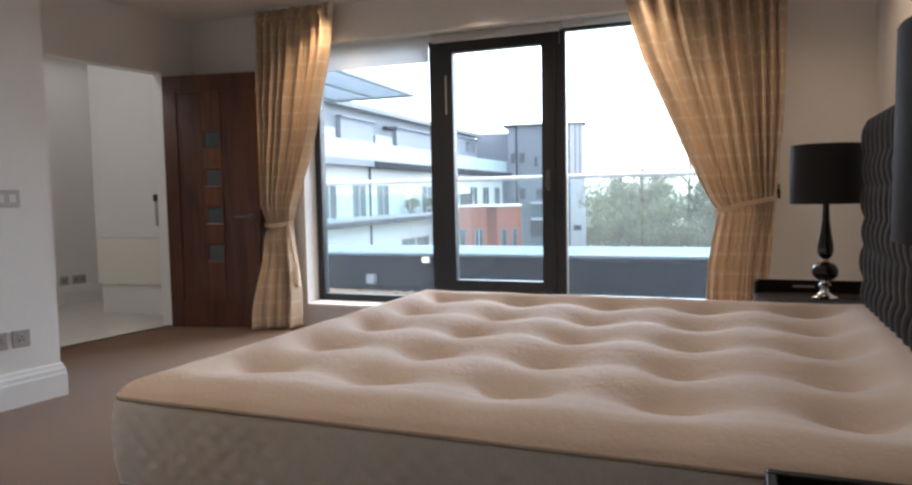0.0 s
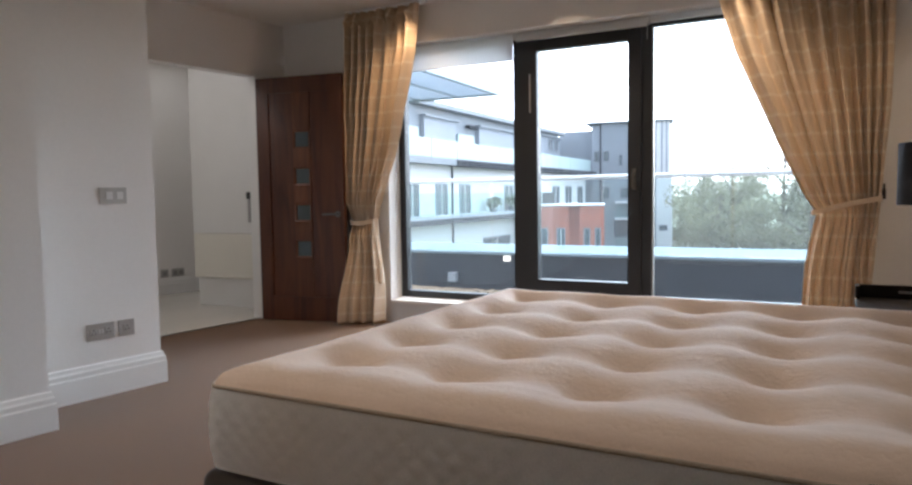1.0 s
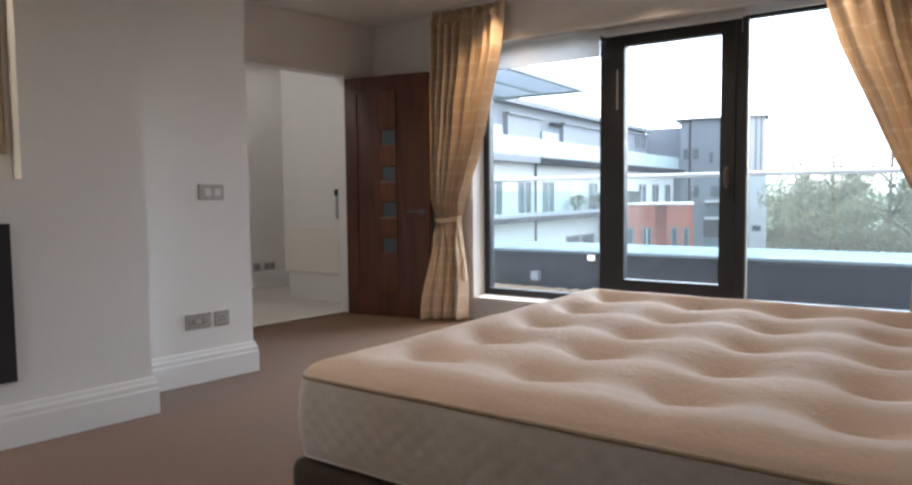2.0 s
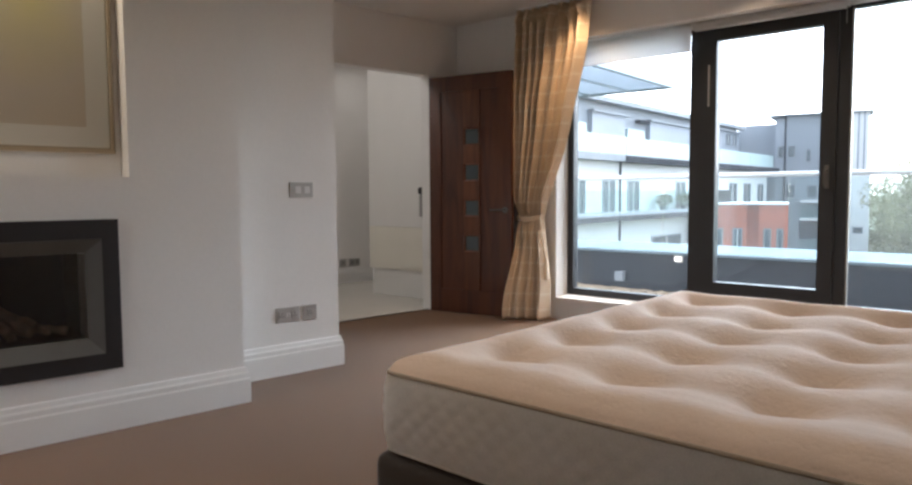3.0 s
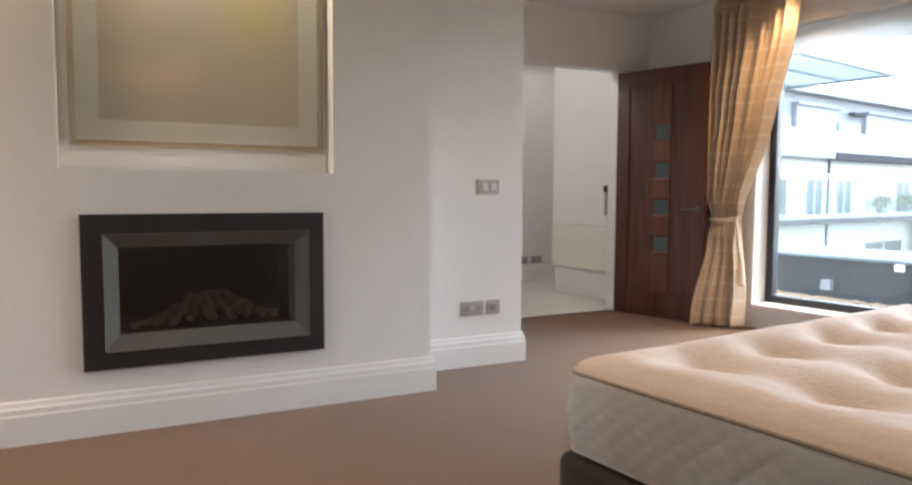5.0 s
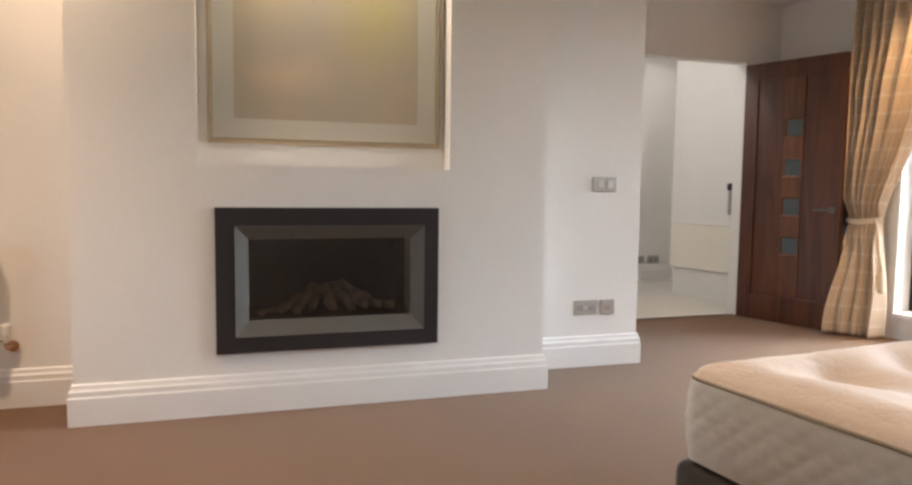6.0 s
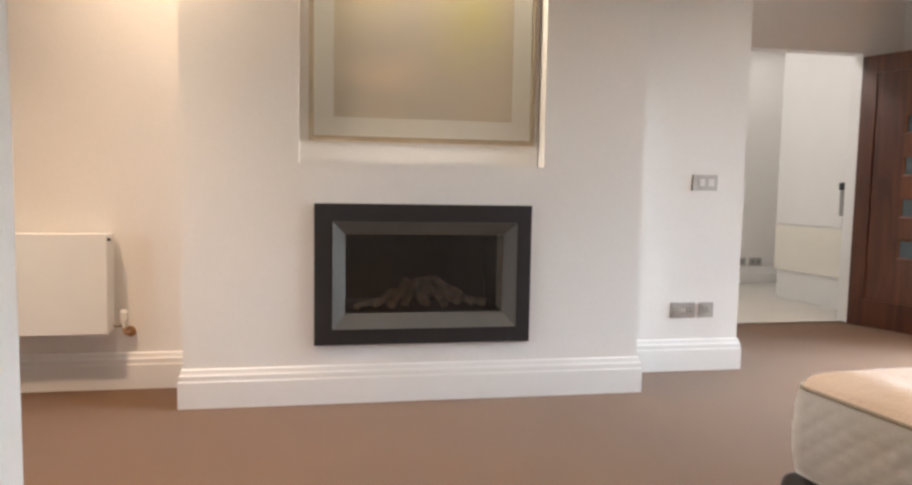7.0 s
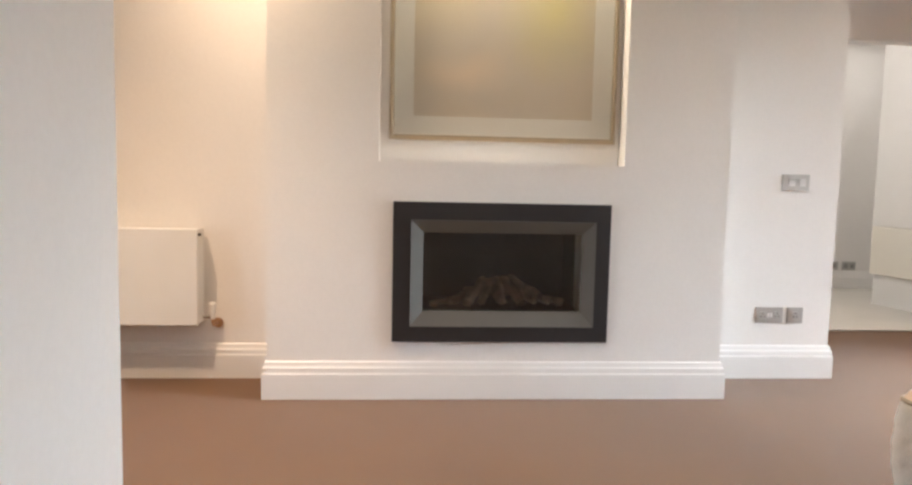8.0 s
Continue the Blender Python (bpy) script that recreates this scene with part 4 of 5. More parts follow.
def corner_plan(r):
    """The rounded outline of the mattress, corner by corner."""
    pts = []
    for cx, cy, a0 in ((BL - r, r, -90), (BL - r, BW - r, 0), (r, BW - r, 90), (r, r, 180)):
        for k in range(7):
            a = radians(a0 + 15 * k)
            pts.append((cx + r * math.cos(a), cy + r * math.sin(a)))
    return pts


nu, nv = 190, 180
bm = bmesh.new()
R_ = 0.045
grid = []
for i in range(nu + 1):
    row = []
    for j in range(nv + 1):
        u, v = BL * i / nu, BW * j / nv
        z = BT - 0.004 + top_height(u, v)
        cx, cy = min(max(u, R_), BL - R_), min(max(v, R_), BW - R_)
        du, dv = u - cx, v - cy
        if du and dv:
            s = max(abs(du), abs(dv)) / math.hypot(du, dv)
            u, v = cx + du * s, cy + dv * s
        row.append(bm.verts.new((u, v, z)))
    grid.append(row)
for i in range(nu):
    for j in range(nv):
        bm.faces.new((grid[i][j], grid[i + 1][j], grid[i + 1][j + 1], grid[i][j + 1]))
part("top_panel", bm, "tick", mat_, smooth=True)

bm = bmesh.new()
outline = []
raw = corner_plan(R_)
for (x0, y0), (x1, y1) in zip(raw, raw[1:] + raw[:1]):
    n_ = max(1, int(math.hypot(x1 - x0, y1 - y0) / 0.008))
    outline += [(x0 + (x1 - x0) * k / n_, y0 + (y1 - y0) * k / n_) for k in range(n_)]
arc = [0.0]
for (x0, y0), (x1, y1) in zip(outline, outline[1:]):
    arc.append(arc[-1] + math.hypot(x1 - x0, y1 - y0))
rings = []
levels = 36
for k in range(levels + 1):
    f = k / levels
    z = BB + 0.006 + (BT - 0.022 - BB - 0.006) * f
    bulge = 0.014 * math.sin(math.pi * f) ** 0.6
    ringv = []
    for i, (px_, py_) in enumerate(outline):
        d = Vector((px_ - min(max(px_, R_), BL - R_), py_ - min(max(py_, R_), BW - R_)))
        d = d.normalized() if d.length > 1e-6 else Vector((0, 0))
        s = arc[i]
        lift = f * (BT - BB) / 0.062
        quilt = 0.0032 * abs(math.sin(math.pi * (s / 0.062 + lift)) * math.sin(math.pi * (s / 0.062 - lift))) ** 0.7 * math.sin(math.pi * f) ** 0.5
        ringv.append(bm.verts.new((px_ + d.x * (bulge + quilt), py_ + d.y * (bulge + quilt), z)))
    rings.append(ringv)
for a, b in zip(rings, rings[1:]):
    for k in range(len(a)):
        j = (k + 1) % len(a)
        bm.faces.new((a[k], a[j], b[j], b[k]))
part("border", bm, "border", mat_, "grey-cream quilted side border", smooth=True)
for z_ in (BT - 0.019, BB + 0.010):
    loop_pts = [(x_, y_, z_) for x_, y_ in outline] + [(*outline[0], z_)]
    part("piping", tube(loop_pts, 0.0052, 8), "piping" if z_ > 0.5 else "border", mat_, smooth=True)
part("underside", box(0.02, BL - 0.02, 0.02, BW - 0.02, BB - 0.001, BB + 0.02), "border", mat_)
part("label_tag", box(0.004, 0.07, 1.32, 1.36, BT - 0.020, BT - 0.014, 0.001), "plastic_white", mat_, "small white sewn label")
part("button", moved(lathe([(0.001, 0), (0.006, 0.0), (0.005, 0.002), (0.001, 0.003)], 12), Matrix.Translation((0.72, 0.075, BT + 0.002))), "border", mat_)

# headboard: tall, deep buttoned
hb = thing("headboard", "charcoal velvet headboard with deep vertical tufting", "headboard", BED @ pose(BL - 0.01, 0, 0))
HV0, HV1, HT = -0.06, 1.88, 1.315
bm = bmesh.new()
nw, nh = 150, 110
grid = []
for i in range(nw + 1):
    row = []
    for j in range(nh + 1):
        v = HV0 + (HV1 - HV0) * i / nw
        z = 0.30 + (HT - 0.30) * j / nh
        e = min(v - HV0, HV1 - v, HT - z)
        cell = (v / 0.095) + 0.28 * math.sin(2 * math.pi * z / 0.23)
        groove = abs(math.sin(math.pi * cell))
        depth = 0.030 * groove ** 0.5 + 0.008 * math.sin(math.pi * ((z / 0.115) % 1))
        round_ = 0.05 * (1 - smoothstep(0.0, 0.06, e)) ** 2
        row.append(bm.verts.new((-depth * smoothstep(0.0, 0.05, e) - 0.02 + round_, v, z)))
    grid.append(row)
for i in range(nw):
    for j in range(nh):
        bm.faces.new((grid[i][j], grid[i + 1][j], grid[i + 1][j + 1], grid[i][j + 1]))
part("cushion", bm, "velvet", hb, smooth=True)
part("back_board", box(0.0, 0.11, HV0 + 0.004, HV1 - 0.004, 0.02, HT - 0.006, 0.02, 3), "velvet", hb, smooth=True)


def nightstand(m, label):
    t = thing("nightstand", label, "nightstand", m, group="nightstands beside the bed")
    w, d, h, g = 0.56, 0.42, 0.565, 0.055
    part("top", box(0, w, 0, d, h - 0.03, h, 0.003), "espresso", t)
    part("side", box(0.005, 0.03, 0.005, d - 0.005, 0.06, h - 0.031), "espresso", t)
    part("side", box(w - 0.03, w - 0.005, 0.005, d - 0.005, 0.06, h - 0.031), "espresso", t)
    part("back", box(0.031, w - 0.031, d - 0.025, d - 0.008, 0.06, h - 0.031), "espresso", t)
    part("gallery", join(box(0, w, d - 0.018, d, h + 0.0005, h + g, 0.003), box(0.0, 0.016, d - 0.09, d - 0.019, h + 0.0005, h + g, 0.003)), "espresso", t)
    for k in range(2):
        z0 = 0.08 + k * 0.225
        dw = part("drawer", box(0.034, w - 0.034, 0.0, 0.02, z0, z0 + 0.215, 0.003), "espresso", t)
        part("pull", box(w / 2 - 0.06, w / 2 + 0.06, -0.02, 0.0, z0 + 0.10, z0 + 0.112, 0.003), "steel", dw)
    for fx in (0.03, w - 0.055):
        for fy in (0.03, d - 0.055):
            part("leg", box(fx, fx + 0.025, fy, fy + 0.025, 0.001, 0.06), "espresso", t)
    part("inlay", box(0.16, 0.25, d - 0.0195, d - 0.0185, h + 0.022, h + 0.032), "steel", t, "pale metal inlay strip")
    return t


ns1 = nightstand(pose(-0.285, 3.10, 0, 0, 0, 6.5), "espresso lacquered nightstand with low gallery under a table lamp")
ns2 = nightstand(pose(-0.070 + 0.047, 1.13 - 0.418, 0, 0, 0, 6.5), "espresso lacquered nightstand with low gallery next to the bed")


def table_lamp(m, label):
    t = thing("table_lamp", label, "lamp", m, group="table lamps on the nightstands")
    part("foot", lathe([(0.050, 0.001), (0.052, 0.006), (0.046, 0.011), (0.030, 0.017), (0.017, 0.028), (0.014, 0.045), (0.022, 0.052), (0.024, 0.058), (0.016, 0.066), (0.016, 0.076)], 36), "chrome", t, "polished chrome foot", smooth=True)
    part("ball", lathe([(0.016, 0.076), (0.034, 0.082), (0.048, 0.098), (0.052, 0.115), (0.048, 0.132), (0.034, 0.148), (0.014, 0.156)], 36), "lamp_black", t, smooth=True)
    part("collar", lathe([(0.012, 0.156), (0.017, 0.160), (0.012, 0.167)], 24), "brass", t)
    part("stem", lathe([(0.014, 0.167), (0.026, 0.180), (0.031, 0.200), (0.030, 0.225), (0.022, 0.275), (0.015, 0.330), (0.013, 0.390), (0.013, 0.430)], 32), "lamp_black", t, smooth=True)
    sh = part("shade", lathe([(0.136, 0.400), (0.138, 0.398), (0.139, 0.402), (0.137, 0.638), (0.135, 0.642), (0.133, 0.638), (0.135, 0.402)], 64), "shade", t, "black drum shade", smooth=True)
    part("spider", join(tube([(-0.134, 0, 0.62), (0.134, 0, 0.62)], 0.002, 6), tube([(0, -0.134, 0.62), (0, 0.134, 0.62)], 0.002, 6), tube([(0, 0, 0.43), (0, 0, 0.625)], 0.004, 8)), "steel", sh)
    part("bulb", moved(lathe([(0.012, 0), (0.013, 0.03), (0.028, 0.06), (0.028, 0.08), (0.012, 0.1)], 20), Matrix.Translation((0, 0, 0.43))), "plastic_white", t, smooth=True)
    part("flex", tube([(0.05, 0.0, 0.006), (0.10, -0.02, 0.006), (0.15, 0.01, 0.005), (0.20, 0.03, 0.005)], 0.003, 6), "black", t)
    return t


table_lamp(pose(-0.040, 3.36, 0.565), "black table lamp with drum shade and chrome foot")
table_lamp(pose(0.212, 0.985, 0.565), "black table lamp with drum shade next to the bed")

# ---- recessed downlights ----
for x_, y_, w_, cone_, tint_ in DOWNLIGHTS:
    d_ = thing("downlight", "unseen recessed ceiling downlight, part of a set of inferred and added fill lamps", "downlight", pose(x_, y_, CEIL), group="ceiling downlights")
    part("bezel", lathe([(0.030, -0.001), (0.044, -0.001), (0.043, -0.006), (0.032, -0.008), (0.030, -0.004)], 28), "chrome", d_, smooth=True)
    spot("downlight_lamp", x_, y_, CEIL - 0.03, w_, cone_, 0.9, None, tint_)
for y_ in (0.20, 0.69):
    d_ = thing("downlight", "small recessed downlight in the top of the niche", "downlight", pose(XC - 0.035, y_, NT), group="ceiling downlights")
    part("bezel", lathe([(0.016, -0.001), (0.026, -0.001), (0.025, -0.005), (0.016, -0.006)], 24), "chrome", d_)
    spot("niche_lamp", XC - 0.022, y_, NT - 0.012, 3.3, 130, 0.9, (XC + 0.0, y_, 1.2), (1.0, 0.79, 0.54))
# added fill hidden by the doorway head: one for the cupboard, one for the recess
for x_, y_, w_ in ((-5.3, 2.6, 3.6), (-6.25, 4.42, 0.55)):
    d_ = thing("downlight", "unseen hall ceiling downlight, added to brighten the hall", "downlight", pose(x_, y_, CEIL), group="ceiling downlights")
    part("bezel", lathe([(0.030, -0.001), (0.044, -0.001), (0.043, -0.006), (0.032, -0.008)], 28), "chrome", d_)
    spot("hall_fill", x_, y_, CEIL - 0.03, w_, 178, 0.1, None, (1.0, 0.91, 0.80))

# ---- terrace ----
structure("terrace", box(-9.0, 6.0, OUT + 0.001, 1.9, -0.25, -0.02), "paving", WIN, "pale stone paved roof terrace", "terrace")
structure("parapet", box(-9.0, 6.0, 1.9, 2.1, -0.25, 0.385), "membrane", WIN, "dark clad terrace parapet", "parapet")
structure("parapet_coping", box(-9.0, 6.0, 1.86, 3.1, 0.386, 0.412, 0.006), "coping", WIN, "pale metal coping and ledge", "coping")
structure("roof_edge", box(-9.0, 6.0, 2.9, 3.1, -9.0, 0.385), "membrane", WIN, "dark clad outer wall of the terrace", "wall")
bal = thing("balustrade", "clear glass balustrade with a pale round handrail", "balustrade", WIN)
part("handrail", tube([(-9.0, 1.99, 1.195), (6.0, 1.99, 1.195)], 0.024, 14), "rail", bal, smooth=True)
for k in range(12):
    u = -8.9 + k * 1.245
    part("glass_panel", box(u, u + 1.225, 1.984, 1.996, 0.415, 1.165), "rail_glass", bal, shadow=False)

rng = random.Random(5)
bm = bmesh.new()
for k in range(420):
    u, v = rng.uniform(-5.3, -3.3), 1.86 - abs(rng.gauss(0, 0.16))
    if v < 1.3:
        continue
    ret = bmesh.ops.create_icosphere(bm, subdivisions=1, radius=rng.uniform(0.018, 0.045), matrix=Matrix.Translation((u, v, -0.012)) @ Matrix.Diagonal((1, rng.uniform(0.6, 1), 0.55, 1)))
peb = part("pebbles", bm, "pebble", None, m=WIN)
tagged(peb, "brown pebbles scattered along the parapet foot", "pebbles", kind="stuff")

lant = thing("terrace_light", "white bulkhead light low on the terrace parapet", "outdoor light", WIN @ pose(-4.33, 1.795, 0.08) @ Matrix.Diagonal((0.62, 1, 0.65, 1)))
part("hood", prism([(-0.075, 0.0), (0.075, 0.0), (0.06, 0.09), (-0.06, 0.09)], 0.0, 0.15), "clad_pale", lant)
part("bracket", box(-0.03, 0.03, 0.09, 0.104, 0.02, 0.13), "frame", lant)
wlite = thing("wall_light", "small lit lamp on the parapet", "outdoor light", WIN @ pose(-3.70, 1.885, 0.345))
part("lens", box(-0.028, 0.028, -0.02, 0.0, -0.018, 0.018, 0.005), "lit", wlite)
part("plate", box(-0.045, 0.045, 0.0, 0.014, -0.035, 0.035, 0.003), "steel", wlite)

# louvred canopy on the neighbouring roof
CAN = pose(-7.21, 11.81, 3.0, 0, 0, 10)
can = thing("louvred_canopy", "blue-grey louvred aluminium roof canopy", "canopy", CAN)
part("edge_beam", box(-0.10, 0, -7.0, 0.0, -0.06, 0.06), "louvre", can)
part("edge_beam", box(-7.0, -0.10, -0.10, 0.0, -0.06, 0.06), "louvre", can)
for k in range(8):
    part("beam", box(-0.9 - k * 0.85, -0.84 - k * 0.85, -7.0, -0.10, -0.05, 0.05), "louvre", can)
for k in range(44):
    bm = box(-7.0, -0.10, -0.085, 0.085, -0.006, 0.006)
    moved(bm, Matrix.Translation((0, -0.2 - k * 0.155, 0.0)) @ Matrix.Rotation(radians(35), 4, "X"))
    part("slat", bm, "louvre", can)
part("post", tube([(-4.0, -3.0, -0.06), (-4.0, -3.0, -3.0)], 0.06), "louvre", can)

# ---- the town beyond ----
structure("ground", box(-2500, 2500, -2500, 2500, -9.6, -9.0), "grass", None, "green and grey ground far below", "ground")


def facade_window(parent, x0, x1, z0, z1, y=0.0, mullion=True):
    w = part("window", moved(ring(x0, x1, z0, z1, x0 + 0.07, x1 - 0.07, z0 + 0.07, z1 - 0.07, 0, 0.04, 0.04), Matrix.Translation((0, y, 0)) @ Matrix.Rotation(radians(-90), 4, "Z")), "clad_mid", parent)
    part("pane", box(x0 + 0.06, x1 - 0.06, y - 0.012, y - 0.004, z0 + 0.06, z1 - 0.06), "far_pane", w)
    if mullion:
        part("mullion", box((x0 + x1) / 2 - 0.03, (x0 + x1) / 2 + 0.03, y - 0.03, y - 0.013, z0 + 0.06, z1 - 0.06), "render_white", w)
    return w


# white building: local x along its front, y into it
WB = Matrix(((-0.1574, -0.9875, 0, -18.8), (0.9875, -0.1574, 0, 23.4), (0, 0, 1, 0), (0, 0, 0, 1)))
wb = thing("apartment_building", "white rendered apartment building with glass balconies and grey set-back roof storey", "building", WB)
part("wall", box(-14, 26.4, 0.0, 12, -9, 2.42), "render_white", wb)
part("fascia", box(-14.3, 3.499, -0.45, 12, 2.43, 2.70), "clad_grey", wb, "grey roof-edge fascia")
part("fascia", box(3.5, 27.6, -0.50, 12, 2.40, 2.69), "fascia", wb, "dark roof-edge fascia")
part("balcony", box(-14, 17.0, -0.9, -0.001, 0.031, 0.17), "clad_pale", wb, "pale balcony slab")
part("balcony_soffit", box(-14, 17.0, -0.86, -0.001, -0.20, 0.03), "fascia", wb, "dark balcony underside")
part("roof_terrace", box(-14.2, 27.4, -0.40, 12, 2.701, 2.75), "clad_pale", wb)
part("setback_wall", box(-14, 27.6, 2.5, 12, 2.751, 5.60), "clad_grey", wb, "pale grey clad roof storey")
part("roof", box(-14, 28.2, 2.1, 12.4, 5.601, 5.86), "clad_grey", wb, "grey flat roof")
for x0, x1, zt in ((-12, -8.5, 5.0), (5.4, 9.0, 5.05), (12.1, 20.5, 5.05), (21.7, 27.4, 5.3)):
    part("roof_pod", box(x0, x1, 2.3, 2.499, 2.751, zt), "clad_pale", wb)
    part("pod_roof", box(x0 - 0.1, x1 + 0.3, 2.15, 2.499, zt + 0.001, zt + 0.10), "clad_grey", wb)
for x0, x1 in ((-6.0, -3.0), (1.5, 4.9), (9.4, 11.5)):
    part("white_screen", box(x0, x1, 2.35, 2.499, 2.751, 4.45), "milk_glass", wb, "pale roof terrace screen")
part("flue_cap", box(10.6, 11.9, 2.2, 2.499, 4.88, 5.03), "fascia", wb)
for x0, z0 in ((24.6, 4.3), (25.9, 4.3), (24.6, 2.95), (25.9, 2.95), (18.0, 3.0), (14.0, 3.0)):
    facade_window(wb, x0, x0 + 0.9, z0, z0 + 0.85, 2.299)
for x0, x1 in ((-12, -10.8), (-9.4, -8.2), (-6, -4.8), (-3.5, -2.3), (-0.6, 0.6), (2.13, 3.32), (4.59, 5.82), (10.28, 11.55), (14.2, 15.4), (18.55, 20.0), (21.35, 22.75), (24.3, 25.5)):
    facade_window(wb, x0, x1, 0.10 if x0 < 17 else 0.2, 1.60, -0.001)
for x0, x1 in ((-10, -7), (-2.5, 1.0), (7.3, 11.0), (14, 17)):
    facade_window(wb, x0, x1, -2.4, -1.15, -0.001)
for k in range(12):
    part("balcony_glass", box(-13.9 + k * 2.55, -11.42 + k * 2.55, -0.86, -0.84, 0.20, 1.15), "far_glass", wb, shadow=False)
for k in range(16):
    part("roof_glass", box(-14 + k * 2.55, -11.49 + k * 2.55, -0.30, -0.28, 2.76, 3.55), "milk_glass", wb)
for x0 in (-7.3, 3.75, 13.3):
    part("downpipe", tube([(x0, -0.06, -9), (x0, -0.06, 2.42)], 0.05, 8), "fascia", wb)


def leaf_cloud(bm, rng, centre, radius, count, size):
    for _ in range(count):
        d = Vector((rng.gauss(0, 1), rng.gauss(0, 1), rng.gauss(0, 1))).normalized() * radius * rng.uniform(0.35, 1.0) ** 0.6
        c = Vector(centre) + Vector((d.x, d.y, d.z * 0.8))
        a = Vector((rng.gauss(0, 1), rng.gauss(0, 1), rng.gauss(0, 1))).normalized() * size * rng.uniform(0.6, 1.3)
        b = a.cross(Vector((rng.gauss(0, 1), rng.gauss(0, 1), rng.gauss(0, 1)))).normalized() * size * 0.6
        bm.faces.new([bm.verts.new(c + p) for p in (a, b, -a, -b)])


for k, x0 in enumerate((7.6, 10.2, 12.4)):
    sh = thing("potted_shrub", "small clipped green shrub in a pot on a balcony", "plant", WB @ pose(x0, -0.5, 0.05), group="potted shrubs on the balcony")
    part("pot", lathe([(0.16, 0.0), (0.22, 0.28), (0.20, 0.29), (0.18, 0.27)], 16), "clad_mid", sh)
    bm = bmesh.new()
    leaf_cloud(bm, random.Random(k), (0, 0, 0.60), 0.42, 260, 0.09)
    part("crown", bm, "bush", sh)

# grey tower block
tw = thing("tower_block", "grey clad stair tower with overhanging flat roof and small windows", "building", pose(-22.6, 51.6, 0, 0, 0, 18))
part("wall", box(0.0, 4.1, 0.0, 8, -9, 6.42), "clad_grey", tw)
part("side_wall", box(-0.75, -0.001, 0.25, 8, -9, 6.30), "clad_pale", tw)
part("roof", prism([(-1.2, -0.15), (0.1, -0.45), (5.35, -0.45), (5.35, 2.0), (4.2, 8.4), (-1.2, 8.4)], 6.43, 6.53), "clad_grey", tw)
part("wing", box(-3.6, -0.751, 2.2, 9, -9, 6.1), "clad_pale", tw)
part("stair_wall", box(4.101, 5.25, -0.3, 6, -9, 2.4), "render_white", tw, "pale rendered stair wall")
part("stair_glazing", box(4.101, 5.1, -0.2, 5, 2.401, 6.42), "render_white", tw, "pale stair glazing")
for x0 in (4.45, 4.80):
    part("mullion", box(x0, x0 + 0.10, -0.25, -0.201, 2.42, 6.40), "clad_pale", tw)
part("downpipe", tube([(-0.06, 0.12, -9), (-0.06, 0.12, 6.42)], 0.07, 8), "fascia", tw)
for x0, x1, z0, z1 in ((0.08, 0.64, 3.45, 4.35), (1.26, 1.64, 3.10, 4.05), (0.05, 0.68, 0.59, 1.58), (1.38, 2.10, 0.58, 1.52), (2.5, 3.3, 0.58, 1.52), (2.6, 3.2, 3.10, 4.05)):
    facade_window(tw, x0, x1, z0, z1, -0.001, False)
facade_window(tw, -0.60, -0.16, 3.45, 4.35, 0.249, False)
facade_window(tw, 4.31, 4.95, -1.85, -1.40, -0.301, False)
# no hollow here: the recess's shade is a dark sheet on the wall
part("recess", box(0.96, 3.6, -0.02, -0.001, -2.33, -0.95), "far_pane", tw, "flat dark sheet standing for a shaded balcony recess")
for z0 in (0.36, -0.90, -3.2):
    part("balcony", box(1.1, 3.9, -1.1, -0.001, z0 - 0.08, z0 + 0.08), "render_white", tw)
for z0 in (-0.81, -3.11):
    part("balcony_glass", box(1.15, 3.85, -1.06, -1.04, z0, z0 + 0.95), "far_glass", tw, shadow=False)

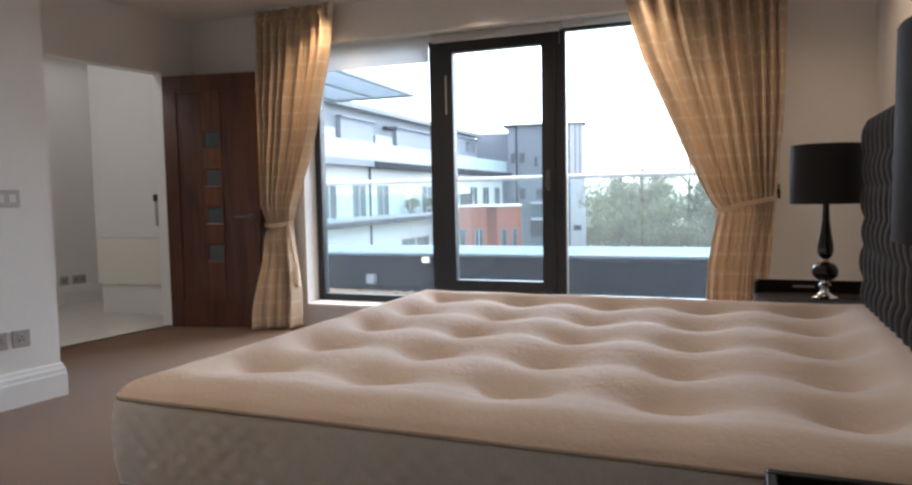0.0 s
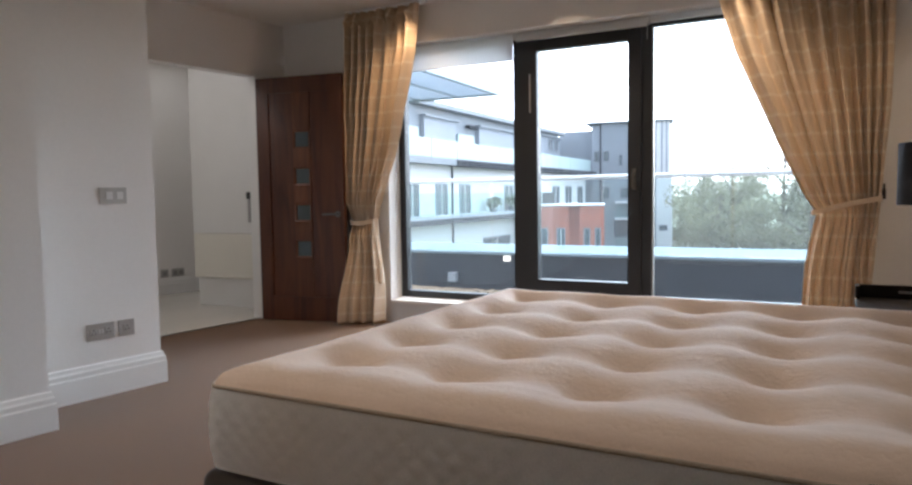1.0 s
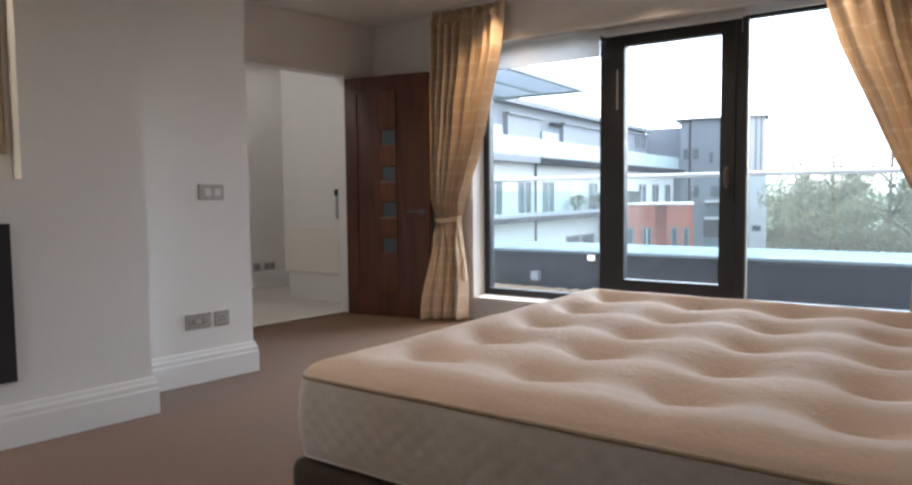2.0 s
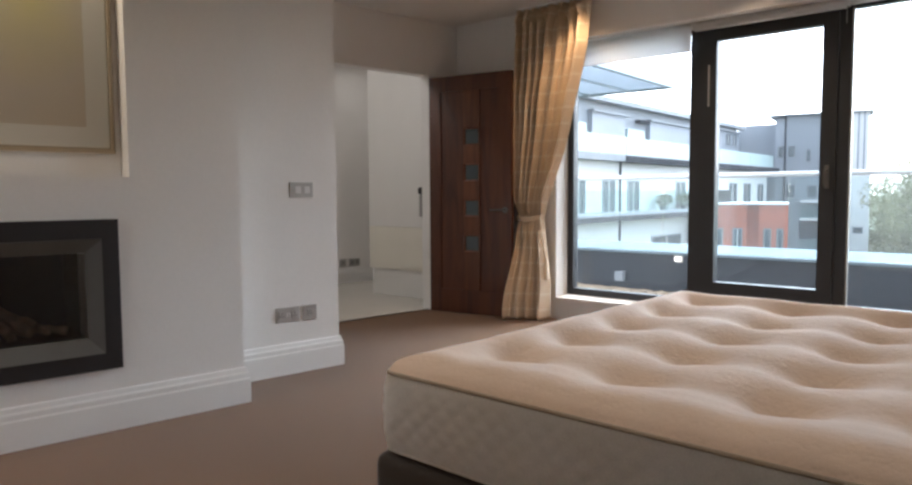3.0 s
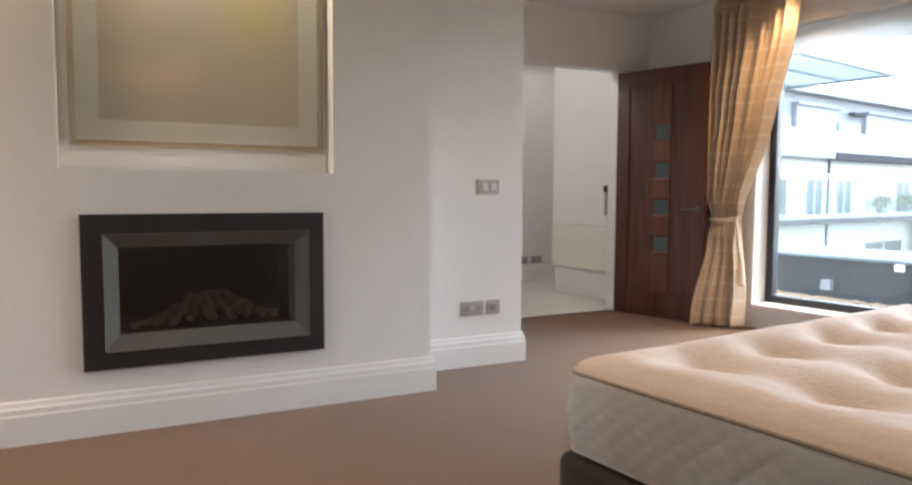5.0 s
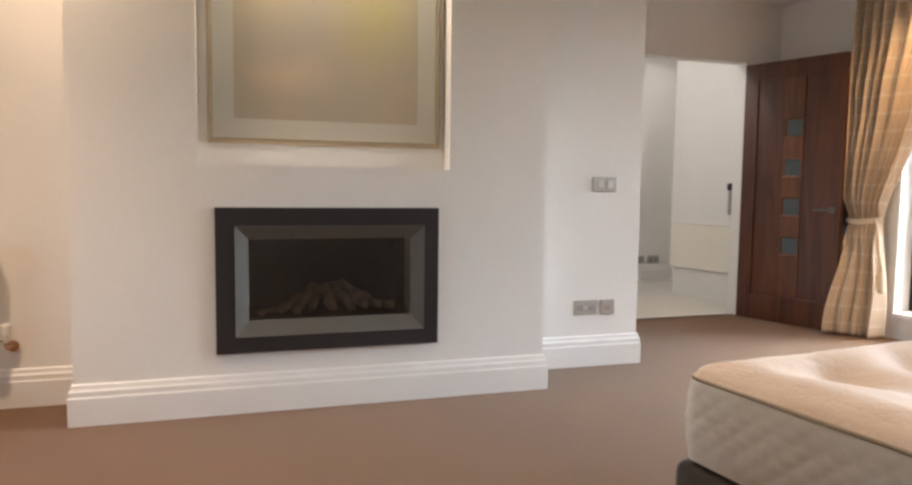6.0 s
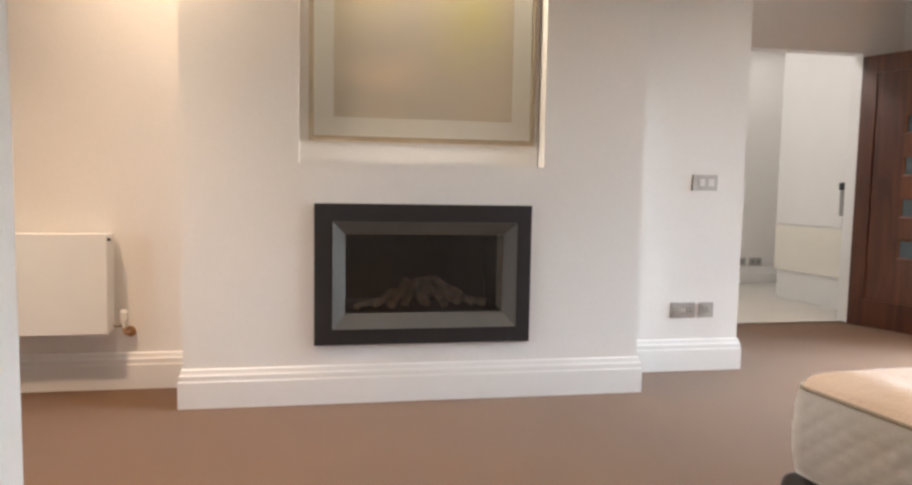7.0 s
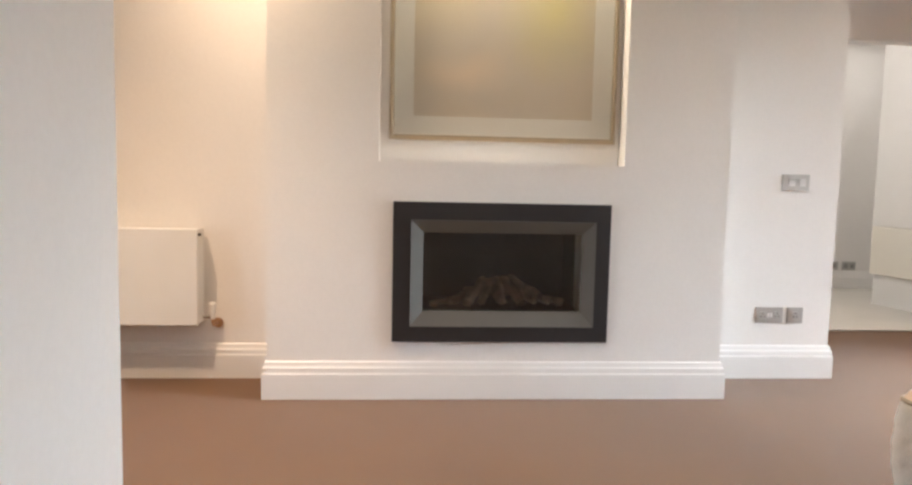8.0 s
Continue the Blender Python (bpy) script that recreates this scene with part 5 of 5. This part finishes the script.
# brick house
bk = thing("brick_house", "orange-red brick house with tall narrow windows and flat coping", "building", pose(-19.4, 35.0, 0, 0, 0, 24))
part("wall", box(-0.5, 1.96, 0.0, 6, -9, 0.36), "brick", bk)
part("wall", box(2.53, 3.9, 0.0, 6, -9, 0.36), "brick", bk)
part("recess", box(1.961, 2.529, 0.45, 6, -9, 0.36), "brick", bk)
part("coping", box(-0.55, 3.95, -0.10, 6.1, 0.361, 0.44), "render_white", bk)
for x0, x1 in ((0.40, 0.80), (1.28, 1.76), (2.77, 3.13), (3.38, 3.70)):
    facade_window(bk, x0, x1, -2.3, -0.85, -0.001, x1 - x0 > 0.42)

# trees
for k, (tx, ty, top, spread) in enumerate(((-19.0, 66, 3.4, 5.2), (-14.5, 58, 3.2, 4.6), (-10.0, 54, 3.9, 5.0), (-5.0, 57, 3.3, 5.0), (-0.5, 52, 3.6, 4.8), (-12.5, 47, 0.4, 4.0), (-7.0, 46, 0.9, 4.2), (-2.0, 45, 0.6, 4.0), (4.5, 55, 3.4, 5.0), (-22, 70, 2.0, 5.0))):
    rng = random.Random(40 + k)
    tr = thing("tree", "autumn broadleaf tree with thinning yellow-green crown", "tree", pose(tx, ty, -9.0), group="trees beyond the terrace")
    height = top + 10.4
    bms = [tube([(0, 0, 0), (0.1, 0.05, height * 0.3), (0.0, 0.1, height * 0.6), (0.1, 0, height * 0.92)], [0.32, 0.25, 0.15, 0.04], 10)]
    tips = []
    for i in range(16):
        a, z0 = rng.uniform(0, 6.28), height * rng.uniform(0.25, 0.75)
        reach, rise = spread * rng.uniform(0.45, 0.95), height * rng.uniform(0.10, 0.30)
        tip = Vector((math.cos(a) * reach, math.sin(a) * reach, min(z0 + rise, height * 0.97)))
        bms.append(tube([(0, 0.05, z0), tuple(tip * 0.5 + Vector((0, 0, z0 * 0.5 + 0.3))), tuple(tip)], [0.09, 0.045, 0.012], 6))
        tips.append(tip)
    part("trunk", join(*bms), "bark", tr)
    bm = bmesh.new()
    for tip in tips:
        for j in range(4):
            c = tip * rng.uniform(0.55, 1.05) + Vector((rng.gauss(0, 0.7), rng.gauss(0, 0.7), rng.gauss(0, 0.5)))
            leaf_cloud(bm, rng, c, rng.uniform(0.7, 1.7), 180, 0.105)
    part("crown", bm, "leaf", tr)
